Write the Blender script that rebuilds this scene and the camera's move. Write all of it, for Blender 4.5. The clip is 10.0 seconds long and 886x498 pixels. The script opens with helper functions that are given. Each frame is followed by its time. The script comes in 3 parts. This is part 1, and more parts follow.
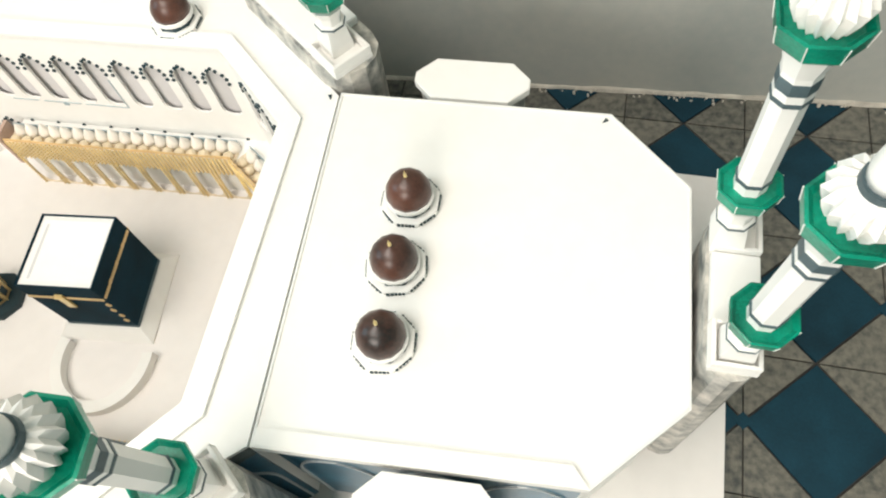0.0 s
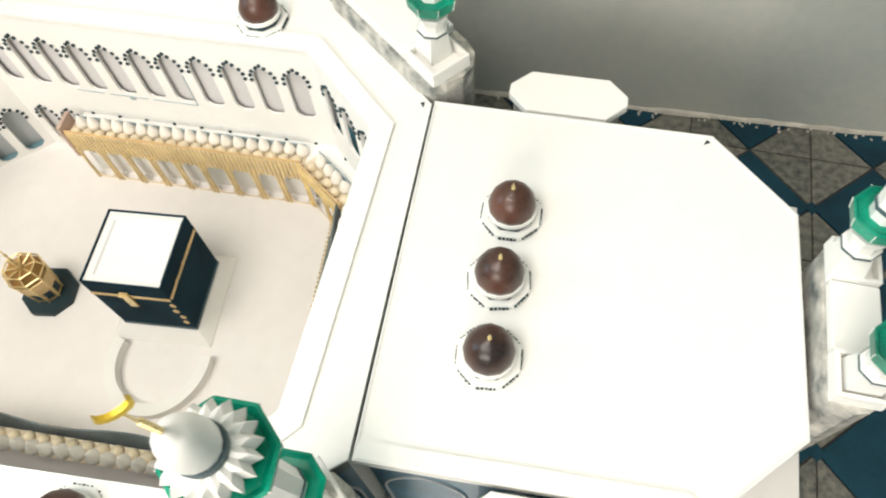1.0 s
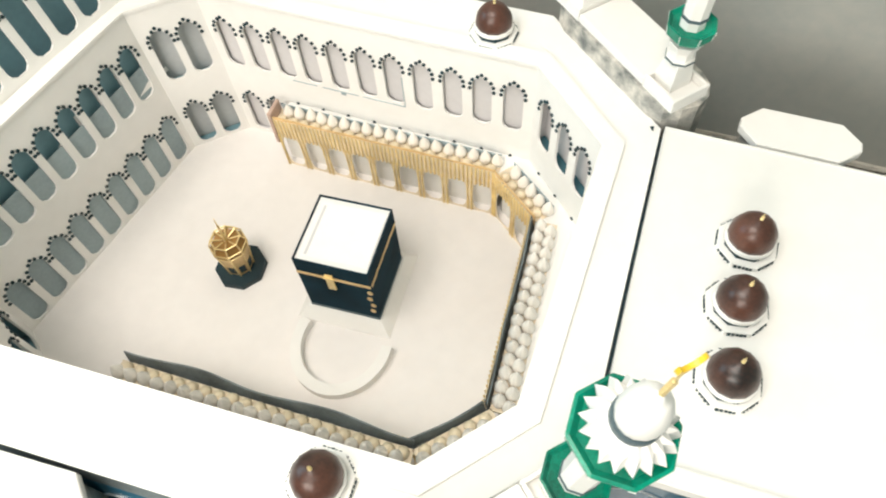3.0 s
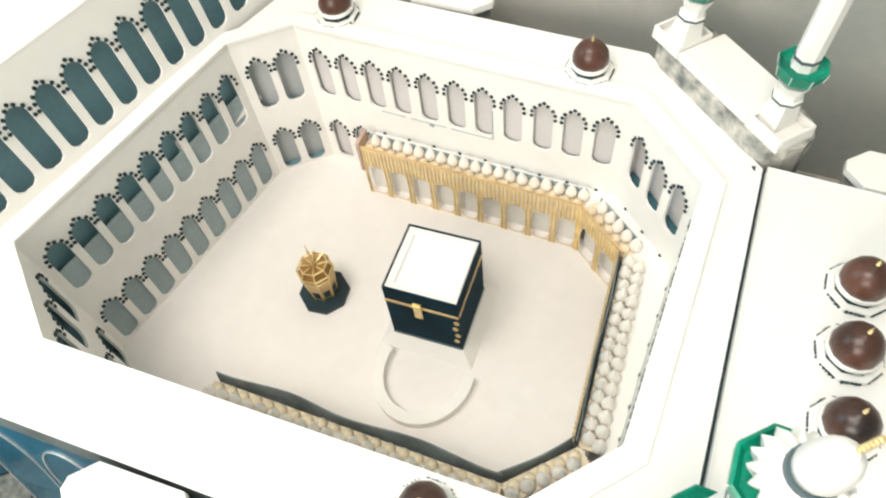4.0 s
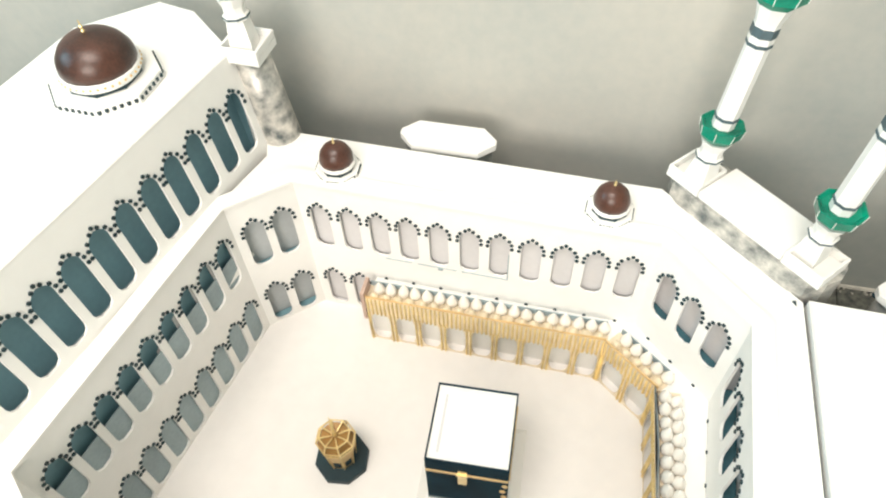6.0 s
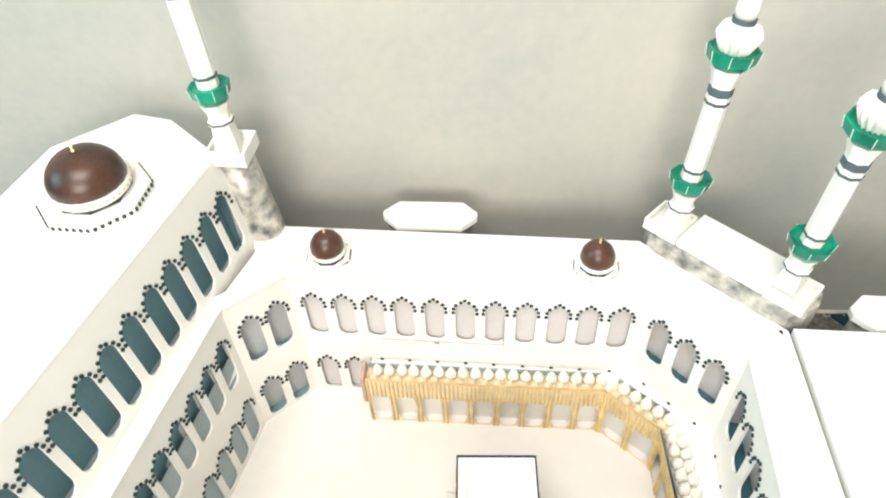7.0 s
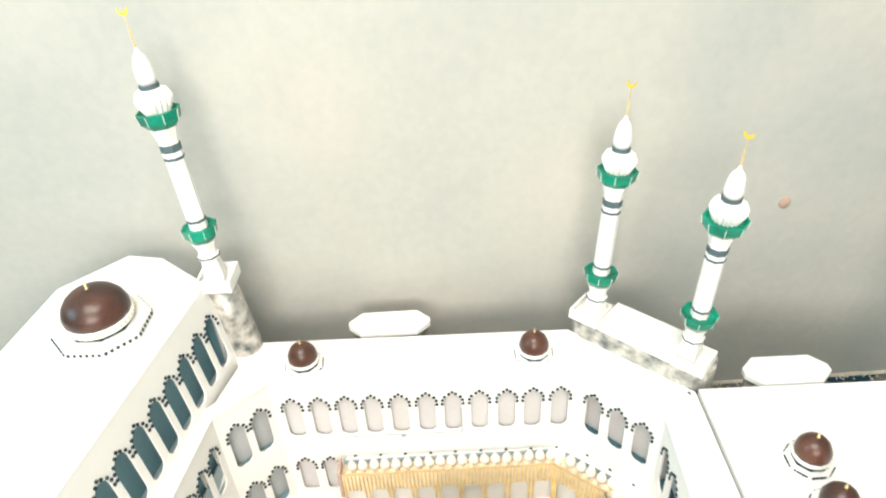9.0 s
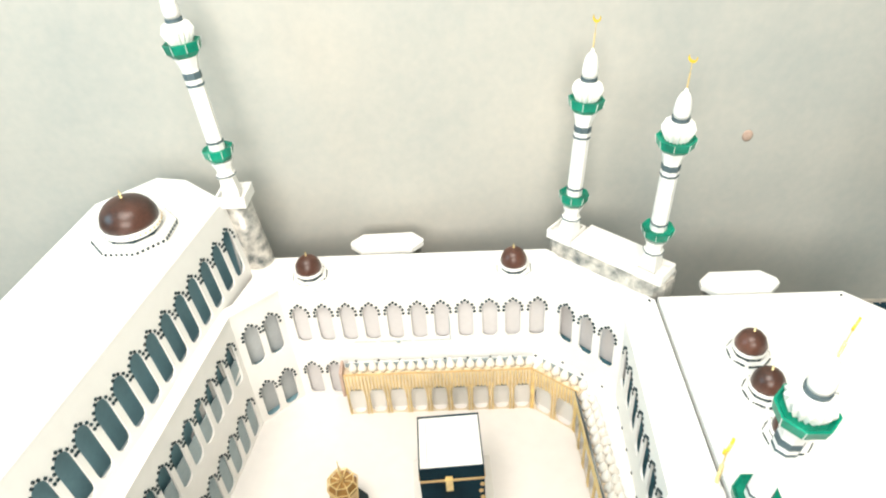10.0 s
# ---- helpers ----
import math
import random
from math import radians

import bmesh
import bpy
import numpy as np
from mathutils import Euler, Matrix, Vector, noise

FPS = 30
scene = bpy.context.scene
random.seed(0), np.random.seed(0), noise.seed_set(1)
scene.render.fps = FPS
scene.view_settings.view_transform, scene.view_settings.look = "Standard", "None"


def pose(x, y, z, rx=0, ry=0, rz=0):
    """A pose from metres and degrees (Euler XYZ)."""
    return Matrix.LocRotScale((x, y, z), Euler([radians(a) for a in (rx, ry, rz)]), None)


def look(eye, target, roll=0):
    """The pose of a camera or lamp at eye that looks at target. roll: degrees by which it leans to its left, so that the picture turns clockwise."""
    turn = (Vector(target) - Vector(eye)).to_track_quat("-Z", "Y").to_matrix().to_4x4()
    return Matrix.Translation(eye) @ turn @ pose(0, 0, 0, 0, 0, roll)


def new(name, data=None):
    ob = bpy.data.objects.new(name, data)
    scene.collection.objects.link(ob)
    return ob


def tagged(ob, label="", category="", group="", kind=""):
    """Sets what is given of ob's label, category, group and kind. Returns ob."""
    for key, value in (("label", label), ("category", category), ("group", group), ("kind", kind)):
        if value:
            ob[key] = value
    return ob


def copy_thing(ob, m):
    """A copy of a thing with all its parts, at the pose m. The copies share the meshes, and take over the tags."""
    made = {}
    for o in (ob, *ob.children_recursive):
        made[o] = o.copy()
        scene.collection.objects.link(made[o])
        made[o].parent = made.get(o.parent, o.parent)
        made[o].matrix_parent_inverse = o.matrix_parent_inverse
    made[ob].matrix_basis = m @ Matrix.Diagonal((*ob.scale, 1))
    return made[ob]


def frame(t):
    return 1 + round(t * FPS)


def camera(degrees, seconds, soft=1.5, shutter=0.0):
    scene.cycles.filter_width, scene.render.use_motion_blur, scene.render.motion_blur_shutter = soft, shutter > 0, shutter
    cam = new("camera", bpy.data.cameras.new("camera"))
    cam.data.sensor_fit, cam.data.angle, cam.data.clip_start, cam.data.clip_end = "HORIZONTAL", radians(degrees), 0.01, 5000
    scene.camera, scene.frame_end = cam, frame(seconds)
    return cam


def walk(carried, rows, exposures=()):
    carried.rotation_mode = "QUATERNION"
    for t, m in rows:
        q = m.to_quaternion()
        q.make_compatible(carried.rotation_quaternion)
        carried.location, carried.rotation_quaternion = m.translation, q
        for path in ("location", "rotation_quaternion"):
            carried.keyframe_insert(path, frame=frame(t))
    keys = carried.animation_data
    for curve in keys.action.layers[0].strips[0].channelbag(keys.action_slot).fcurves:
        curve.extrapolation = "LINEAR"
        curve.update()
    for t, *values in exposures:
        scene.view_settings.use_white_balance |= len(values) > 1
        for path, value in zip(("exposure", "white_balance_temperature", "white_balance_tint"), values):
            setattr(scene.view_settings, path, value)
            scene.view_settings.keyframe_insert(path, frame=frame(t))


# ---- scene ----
cam = camera(64.7, 10.0, soft=2.0, shutter=0.3)
PATH = [
    (0, (0.736, -0.377, 1.011), (0.426, 0.489, -0.764), -9.7),
    (0.5, (0.678, -0.385, 1.011), (0.419, 0.529, -0.749), -6.2),
    (1, (0.612, -0.397, 1.002), (0.33, 0.514, -0.756), -4.8),
    (1.5, (0.562, -0.407, 1.007), (0.237, 0.462, -0.765), -6.4),
    (2, (0.505, -0.43, 1.022), (0.154, 0.464, -0.732), -5.5),
    (2.5, (0.461, -0.46, 1.023), (0.064, 0.46, -0.708), -5.1),
    (4, (0.361, -0.51, 1.036), (-0.212, 0.431, -0.634), -8.0),
    (4.5, (0.315, -0.461, 1.071), (-0.319, 0.526, -0.549), -10.1),
    (5, (0.257, -0.455, 1.076), (-0.322, 0.603, -0.519), -8.9),
    (6.5, (0.111, -0.451, 1.08), (-0.182, 0.815, -0.44), -1.5),
    (7, (0.067, -0.485, 1.108), (-0.148, 0.889, -0.329), -2.7),
    (7.5, (0.045, -0.528, 1.124), (-0.055, 0.984, -0.182), -2.0),
    (8, (0.053, -0.564, 1.174), (0.025, 1.051, -0.006), -2.4),
    (8.5, (0.059, -0.597, 1.212), (-0.012, 1.031, 0.053), -3.3),
    (9, (0.078, -0.649, 1.217), (-0.002, 0.964, 0.037), -3.3),
    (9.5, (0.119, -0.742, 1.221), (0.021, 0.844, 0.007), -3.6),
    (10, (0.146, -0.83, 1.22), (0.0, 0.74, -0.01), -4.2),
]
walk(cam, [(t, look(eye, target, roll)) for t, eye, target, roll in PATH], [(0, 0.05), (2, 0.04), (4, 0.07), (6, 0.2), (8, 0.38), (10, 0.41)])

# ---- light ----
world = bpy.data.worlds.new("sky")
scene.world = world
world.use_nodes = True
wn = world.node_tree
sky = wn.nodes.new("ShaderNodeTexSky")
sky.sky_type = "NISHITA"
sky.sun_disc = False
sky.sun_elevation, sky.sun_rotation = radians(45), radians(200)
wn.nodes["Background"].inputs["Strength"].default_value = 0.12
wn.links.new(sky.outputs[0], wn.nodes["Background"].inputs["Color"])


def area_lamp(name, place, target, width, height, power, color):
    data = bpy.data.lights.new(name, "AREA")
    data.shape, data.size, data.size_y, data.energy, data.color = "RECTANGLE", width, height, power, color
    ob = new(name, data)
    ob.matrix_world = look(place, target)
    return ob


area_lamp("south_window_light", (0.05, -2.97, 1.75), (0.05, 0.2, 1.3), 1.9, 1.3, 80, (1.0, 0.91, 0.80))
# Teal fill added to cool the shadows; no source is known there.
area_lamp("west_teal_fill", (-2.77, -0.9, 1.75), (0.0, -0.9, 1.5), 1.5, 1.3, 26, (0.42, 0.84, 1.0))
# Overhead lamp added to brighten the courtyard floor; its opening is assumed.
area_lamp("overhead_fill", (-0.25, -1.05, 2.79), (-0.25, -1.05, 0.0), 1.7, 1.3, 68, (1.0, 0.915, 0.82))

# ---- materials ----


def material(name, color, rough=0.6, metal=0.0, vary=0.08, scale=40.0, bump=0.0, bump_scale=300.0, spread=None, coat=0.0, per_piece=0.0, spec=0.5):
    """A surface with a coarse and a fine variation in colour, and fine relief."""
    m = bpy.data.materials.new(name)
    m.use_nodes = True
    nt, b = m.node_tree, m.node_tree.nodes["Principled BSDF"]
    b.inputs["Roughness"].default_value, b.inputs["Metallic"].default_value = rough, metal
    b.inputs["Coat Weight"].default_value, b.inputs["Specular IOR Level"].default_value = coat, spec
    geo = nt.nodes.new("ShaderNodeNewGeometry")
    big, fine = nt.nodes.new("ShaderNodeTexNoise"), nt.nodes.new("ShaderNodeTexNoise")
    big.inputs["Scale"].default_value, fine.inputs["Scale"].default_value = scale * 0.2, scale * 4
    big.inputs["Detail"].default_value, fine.inputs["Detail"].default_value = 5, 3
    for n in (big, fine):
        nt.links.new(geo.outputs["Position"], n.inputs["Vector"])
    add = nt.nodes.new("ShaderNodeMath")
    add.operation = "MULTIPLY_ADD"
    add.inputs[1].default_value = 0.35
    nt.links.new(fine.outputs[0], add.inputs[0])
    nt.links.new(big.outputs[0], add.inputs[2])
    last = add.outputs[0]
    if per_piece:
        info = nt.nodes.new("ShaderNodeObjectInfo")
        more = nt.nodes.new("ShaderNodeMath")
        more.operation = "MULTIPLY_ADD"
        more.inputs[1].default_value = per_piece
        nt.links.new(info.outputs["Random"], more.inputs[0])
        nt.links.new(last, more.inputs[2])
        last = more.outputs[0]
    ramp = nt.nodes.new("ShaderNodeValToRGB")
    low = spread or tuple(c * (1 - vary * 2) for c in color)
    high = tuple(min(1.0, c * (1 + vary)) for c in color)
    ramp.color_ramp.elements[0].position, ramp.color_ramp.elements[1].position = 0.42, 0.92
    ramp.color_ramp.elements[0].color, ramp.color_ramp.elements[1].color = (*low, 1), (*high, 1)
    nt.links.new(last, ramp.inputs[0])
    nt.links.new(ramp.outputs[0], b.inputs["Base Color"])
    if bump:
        grain, bp = nt.nodes.new("ShaderNodeTexNoise"), nt.nodes.new("ShaderNodeBump")
        grain.inputs["Scale"].default_value, grain.inputs["Detail"].default_value = bump_scale, 4
        bp.inputs["Strength"].default_value, bp.inputs["Distance"].default_value = bump, 0.002
        nt.links.new(geo.outputs["Position"], grain.inputs["Vector"])
        nt.links.new(grain.outputs[0], bp.inputs["Height"])
        nt.links.new(bp.outputs[0], b.inputs["Normal"])
    return m


PAPER = material("white_card", (0.86, 0.845, 0.81), 0.55, vary=0.03, scale=12, bump=0.08, bump_scale=60)
PAPER_EDGE = material("card_edge", (0.80, 0.79, 0.76), 0.6, vary=0.05, scale=60)
# Four greys with the shade of recesses, gaps and folds mixed in.
SLIT_SHADE = material("grey_blue_slit_and_shade", (0.34, 0.42, 0.45), 0.7, vary=0.08, scale=30)
LIGHT_SHADE = material("light_grey_shade", (0.63, 0.615, 0.615), 0.7, vary=0.05, scale=30)
NORTHWEST_SHADE = material("pale_recess_shade", (0.48, 0.505, 0.51), 0.7, vary=0.08, scale=30)
LOWER_SHADE = material("lower_recess_shade", (0.33, 0.405, 0.425), 0.7, vary=0.12, scale=40)
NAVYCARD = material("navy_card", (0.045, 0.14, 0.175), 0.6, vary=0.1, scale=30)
# Shade of the western recesses, put into the card colour.
BACK_SHADE = material("dark_blue_recess_shade", (0.18, 0.325, 0.375), 0.7, vary=0.1, scale=30)
BLUEFOIL = material("dark_blue_foil", (0.02, 0.13, 0.21), 0.4, vary=0.3, scale=40, bump=0.3, bump_scale=40, coat=0.4)
SILVER = material("silver_cord", (0.6, 0.62, 0.62), 0.4, metal=0.4, vary=0.1, scale=100)
UMBER = material("grey_brown_card_and_shade", (0.155, 0.185, 0.19), 0.7, vary=0.3, scale=80)
DARK = material("dark_teal_paper_and_gap_shade", (0.007, 0.032, 0.042), 0.6, vary=0.2, scale=60)
NAVY = material("black_navy_cloth", (0.002, 0.025, 0.042), 0.8, spec=0.15, vary=0.25, scale=80, bump=0.25, bump_scale=500)
BROWN = material("brown_glossy_dome", (0.090, 0.035, 0.022), 0.34, vary=0.35, scale=75, spread=(0.014, 0.010, 0.009), bump=0.2, bump_scale=110)
GOLD = material("gold_beads", (0.92, 0.69, 0.33), 0.28, metal=0.5, vary=0.15, scale=200)
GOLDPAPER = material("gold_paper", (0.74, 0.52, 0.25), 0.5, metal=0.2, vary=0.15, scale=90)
OCHRE = material("ochre_paper", (0.42, 0.23, 0.07), 0.45, metal=0.2, vary=0.2, scale=120)
YELLOW = material("yellow_foil", (0.85, 0.58, 0.05), 0.4, metal=0.3, vary=0.1, scale=100)
SAND = material("pale_gold_paper", (0.82, 0.70, 0.52), 0.5, metal=0.1, vary=0.12, scale=120)
GREEN = material("green_foil", (0.0, 0.25, 0.155), 0.3, spec=0.35, vary=0.35, scale=120, bump=0.25, bump_scale=150)
GREYBAND = material("grey_band", (0.075, 0.115, 0.13), 0.55, vary=0.15, scale=80)
MARBLE = material("mottled_grey_foil", (0.60, 0.565, 0.51), 0.35, metal=0.25, vary=0.25, scale=260, spread=(0.075, 0.095, 0.10), bump=0.3, bump_scale=70)
CREAM = material("cream_card", (0.85, 0.815, 0.785), 0.6, vary=0.04, scale=10, bump=0.06, bump_scale=50)
SANDSHELL = material("cream_shell", (0.80, 0.68, 0.48), 0.35, vary=0.12, scale=120, coat=0.3)
PEARL = material("white_shell", (0.86, 0.82, 0.75), 0.3, vary=0.06, scale=150, coat=0.4)
WALL = material("grey_beige_paint", (0.495, 0.475, 0.425), 0.6, vary=0.05, scale=14, spread=(0.39, 0.405, 0.38), bump=0.3, bump_scale=25)
# Ceiling and side walls are unseen; their teal cast tints the bounced fill.
CEIL = material("ceiling_bounce_tint", (0.54, 0.62, 0.61), 0.8, vary=0.04, scale=6)
BOUNCE_TEAL = material("teal_bounce_tint", (0.25, 0.37, 0.375), 0.7, vary=0.06, scale=6)
SLATE = material("blue_slate_tile", (0.006, 0.037, 0.058), 0.6, spec=0.25, vary=0.25, scale=60, bump=0.15, bump_scale=120, per_piece=0.15)
GRANITE = material("brown_granite_tile", (0.15, 0.14, 0.115), 0.5, vary=0.3, scale=430, spread=(0.016, 0.026, 0.029), bump=0.2, bump_scale=250, per_piece=0.15)
PLUG = material("plug_brown", (0.50, 0.36, 0.29), 0.8, vary=0.2, scale=120)
CRUMB = material("plaster_crumb", (0.55, 0.50, 0.43), 0.9, vary=0.2, scale=150)
GROUT = material("dark_grout", (0.045, 0.042, 0.04), 0.8, vary=0.2, scale=60)

# ---- mesh helpers ----


def part(name, bm, mat, parent=None, label="", smooth=False):
    """Links a bmesh as one mesh object, under a thing or a part."""
    me = bpy.data.meshes.new(name)
    bmesh.ops.recalc_face_normals(bm, faces=bm.faces)
    if smooth:
        for f in bm.faces:
            f.smooth = True
    bm.to_mesh(me)
    bm.free()
    me.materials.append(mat)
    ob = new(name, me)
    ob.parent = parent
    return tagged(ob, label)


def thing(name, place, label, category, group="", turn=0.0):
    ob = new(name)
    ob.empty_display_size = 0.02
    ob.matrix_basis = pose(*place, 0, 0, turn)
    return tagged(ob, label, category, group)


def box(bm, lo, hi):
    v = [bm.verts.new((x, y, z)) for x in (lo[0], hi[0]) for y in (lo[1], hi[1]) for z in (lo[2], hi[2])]
    for q in ((0, 1, 3, 2), (4, 6, 7, 5), (0, 4, 5, 1), (2, 3, 7, 6), (0, 2, 6, 4), (1, 5, 7, 3)):
        bm.faces.new([v[i] for i in q])


def boxes(*pairs, bevel=0.0):
    bm = bmesh.new()
    for lo, hi in pairs:
        box(bm, lo, hi)
    if bevel:
        bmesh.ops.bevel(bm, geom=bm.edges, offset=bevel, segments=2, affect="EDGES")
    return bm


def prism(points, z0, z1, bevel=0.0):
    """An upright prism over a plan."""
    bm = bmesh.new()
    low, high = [bm.verts.new((x, y, z0)) for x, y in points], [bm.verts.new((x, y, z1)) for x, y in points]
    bm.faces.new(low[::-1])
    top = bm.faces.new(high)
    for i in range(len(points)):
        j = (i + 1) % len(points)
        bm.faces.new((low[i], low[j], high[j], high[i]))
    if bevel:
        bmesh.ops.bevel(bm, geom=list(top.edges), offset=bevel, segments=2, affect="EDGES")
    return bm


def ring(outer, inner, z0, z1):
    """A flat ring between two plans of as many corners."""
    bm = bmesh.new()
    rows = [[bm.verts.new((x, y, z)) for x, y in pts] for pts, z in ((outer, z1), (inner, z1), (inner, z0), (outer, z0))]
    n = len(outer)
    for a in range(4):
        for i in range(n):
            j = (i + 1) % n
            bm.faces.new((rows[a][i], rows[a][j], rows[(a + 1) % 4][j], rows[(a + 1) % 4][i]))
    return bm


def lathe(profile, n, start=0.0, flute=0.0, close=True, x=0.0, y=0.0):
    """A turned body from (radius, height) pairs, with n sides."""
    bm = bmesh.new()
    rows = []
    for r, z in profile:
        row = []
        for i in range(n):
            a = start + 2 * math.pi * i / n
            k = r * (1 - flute * (i % 2))
            row.append(bm.verts.new((x + k * math.cos(a), y + k * math.sin(a), z)))
        rows.append(row)
    for a, b in zip(rows, rows[1:]):
        for i in range(n):
            j = (i + 1) % n
            bm.faces.new((a[i], a[j], b[j], b[i]))
    if close:
        bm.faces.new(rows[0][::-1])
        bm.faces.new(rows[-1])
    return bm


def octagon(r, x=0.0, y=0.0):
    return [(x + r * math.cos(math.pi / 8 + math.pi / 4 * i), y + r * math.sin(math.pi / 8 + math.pi / 4 * i)) for i in range(8)]


def offset(points, d):
    """A plan moved outward by d along its mitres; the corners run anticlockwise."""
    out, n = [], len(points)
    for i in range(n):
        p, a, b = Vector(points[i]), Vector(points[i - 1]), Vector(points[(i + 1) % n])
        u, v = (p - a).normalized(), (b - p).normalized()
        n1, n2 = Vector((u.y, -u.x)), Vector((v.y, -v.x))
        m = (n1 + n2).normalized()
        q = p + m * (d / max(0.3, m.dot(n1)))
        out.append((q.x, q.y))
    return out


def rod(bm, p, q, r):
    """A six-sided stick from p to q."""
    p, q = Vector(p), Vector(q)
    d = (q - p).normalized()
    u = d.orthogonal().normalized()
    v = d.cross(u)
    ends = [[bm.verts.new(c + (u * math.cos(k * math.pi / 3) + v * math.sin(k * math.pi / 3)) * r) for k in range(6)] for c in (p, q)]
    for k in range(6):
        bm.faces.new((ends[0][k], ends[0][(k + 1) % 6], ends[1][(k + 1) % 6], ends[1][k]))
    bm.faces.new(ends[0][::-1])
    bm.faces.new(ends[1])


# ---- the room ----
WALL_TURN = math.degrees(math.atan(0.0555))


def room():
    back = part("wall_north", boxes(((-3.4, 0, 0), (3.2, 0.15, 2.8))), WALL)
    back.matrix_basis = pose(0, 0.4345, 0, 0, 0, WALL_TURN)
    tagged(back, "grey-beige painted wall with stains and uneven patches", "wall", kind="structure")
    # The other walls and the ceiling are assumed, coloured to cool the shadows.
    east = part("wall_east", boxes(((2.6, -3.2, 0), (2.75, 0.62, 2.8))), BOUNCE_TEAL)
    tagged(east, "assumed unseen wall, teal to tint the bounced light", "wall", kind="structure")
    west = part("wall_west", boxes(((-2.95, -3.2, 0), (-2.8, 0.4, 1.1)), ((-2.95, -3.2, 2.4), (-2.8, 0.4, 2.8)), ((-2.95, -3.2, 1.1), (-2.8, -1.65, 2.4)), ((-2.95, -0.15, 1.1), (-2.8, 0.4, 2.4))), BOUNCE_TEAL)
    tagged(west, "assumed unseen wall, teal to tint the bounced light, with a window opening", "wall", kind="structure")
    south = part("wall_south", boxes(((-2.8, -3.15, 0), (2.6, -3.0, 1.1)), ((-2.8, -3.15, 2.4), (2.6, -3.0, 2.8)), ((-2.8, -3.15, 1.1), (-0.9, -3.0, 2.4)), ((1.0, -3.15, 1.1), (2.6, -3.0, 2.4))), BOUNCE_TEAL)
    tagged(south, "assumed unseen wall, teal to tint the bounced light, with a window opening", "wall", kind="structure")
    top = part("ceiling", boxes(((-2.95, -3.2, 2.8), (-1.1, 0.7, 2.9)), ((0.6, -3.2, 2.8), (2.75, 0.7, 2.9)), ((-1.1, -3.2, 2.8), (0.6, -1.7, 2.9)), ((-1.1, -0.4, 2.8), (0.6, 0.7, 2.9))), CEIL)
    tagged(top, "assumed unseen ceiling, tinted for the bounced light, with a lamp opening", "ceiling", kind="structure")


room()

floor = tagged(part("floor", boxes(((-2.95, -3.2, -0.05), (2.75, 0.65, -0.004))), GROUT), "patterned floor of blue diamonds in speckled brown tiles", "floor", kind="structure")
TILE, TILE_X, TILE_Y = 0.202, 0.927, 0.320

# ---- boards under the model ----
tagged(part("base_board", boxes(((-0.80, -0.47, 0.0), (0.43, 0.40, 0.005)), bevel=0.001), CREAM), "cream card base board lying on the tiled floor", "board")
tagged(part("base_board", boxes(((0.434, -0.60, 0.0), (1.003, 0.313, 0.005)), bevel=0.001), CREAM), "cream card base board lying on the tiled floor", "board")

# ---- courtyard building ----
INNER = [(0.312, -0.353), (0.388, -0.258), (0.382, 0.100), (0.262, 0.208), (-0.283, 0.190), (-0.360, 0.113), (-0.410, -0.309), (-0.271, -0.403)]
OUTER = [(0.285, -0.445), (0.4648, -0.286), (0.4428, 0.153), (0.253, 0.311), (-0.370, 0.293), (-0.345, 0.233), (-0.476, -0.33), (-0.37, -0.505)]
ROOF = 0.322


def bead_dots(bm, points, r, y):
    """Small raised dots on a sheet that faces -y."""
    for px, pz in points:
        vs = [bm.verts.new((px + r * math.cos(a * math.pi / 3), y, pz + r * math.sin(a * math.pi / 3))) for a in range(6)]
        back = [bm.verts.new((v.co.x, y + 0.0022, v.co.z)) for v in vs]
        bm.faces.new(vs)
        for i in range(6):
            bm.faces.new((vs[i], vs[(i + 1) % 6], back[(i + 1) % 6], back[i]))


def arch_line(w, sill, apex):
    """The outline of a pointed arch, from the middle of its sill up the right-hand side to the apex."""
    h = w / 2
    spring = apex - w * 0.70
    pts = [(h * 0.42, sill), (h * 0.85, sill + h * 0.34), (h, sill + h * 0.8), (h, spring)]
    for k in range(1, 7):
        u = k / 7
        pts.append((h * (1 - u**2.4) ** 0.62, spring + (apex - spring) * u))
    return pts + [(0.0, apex)]


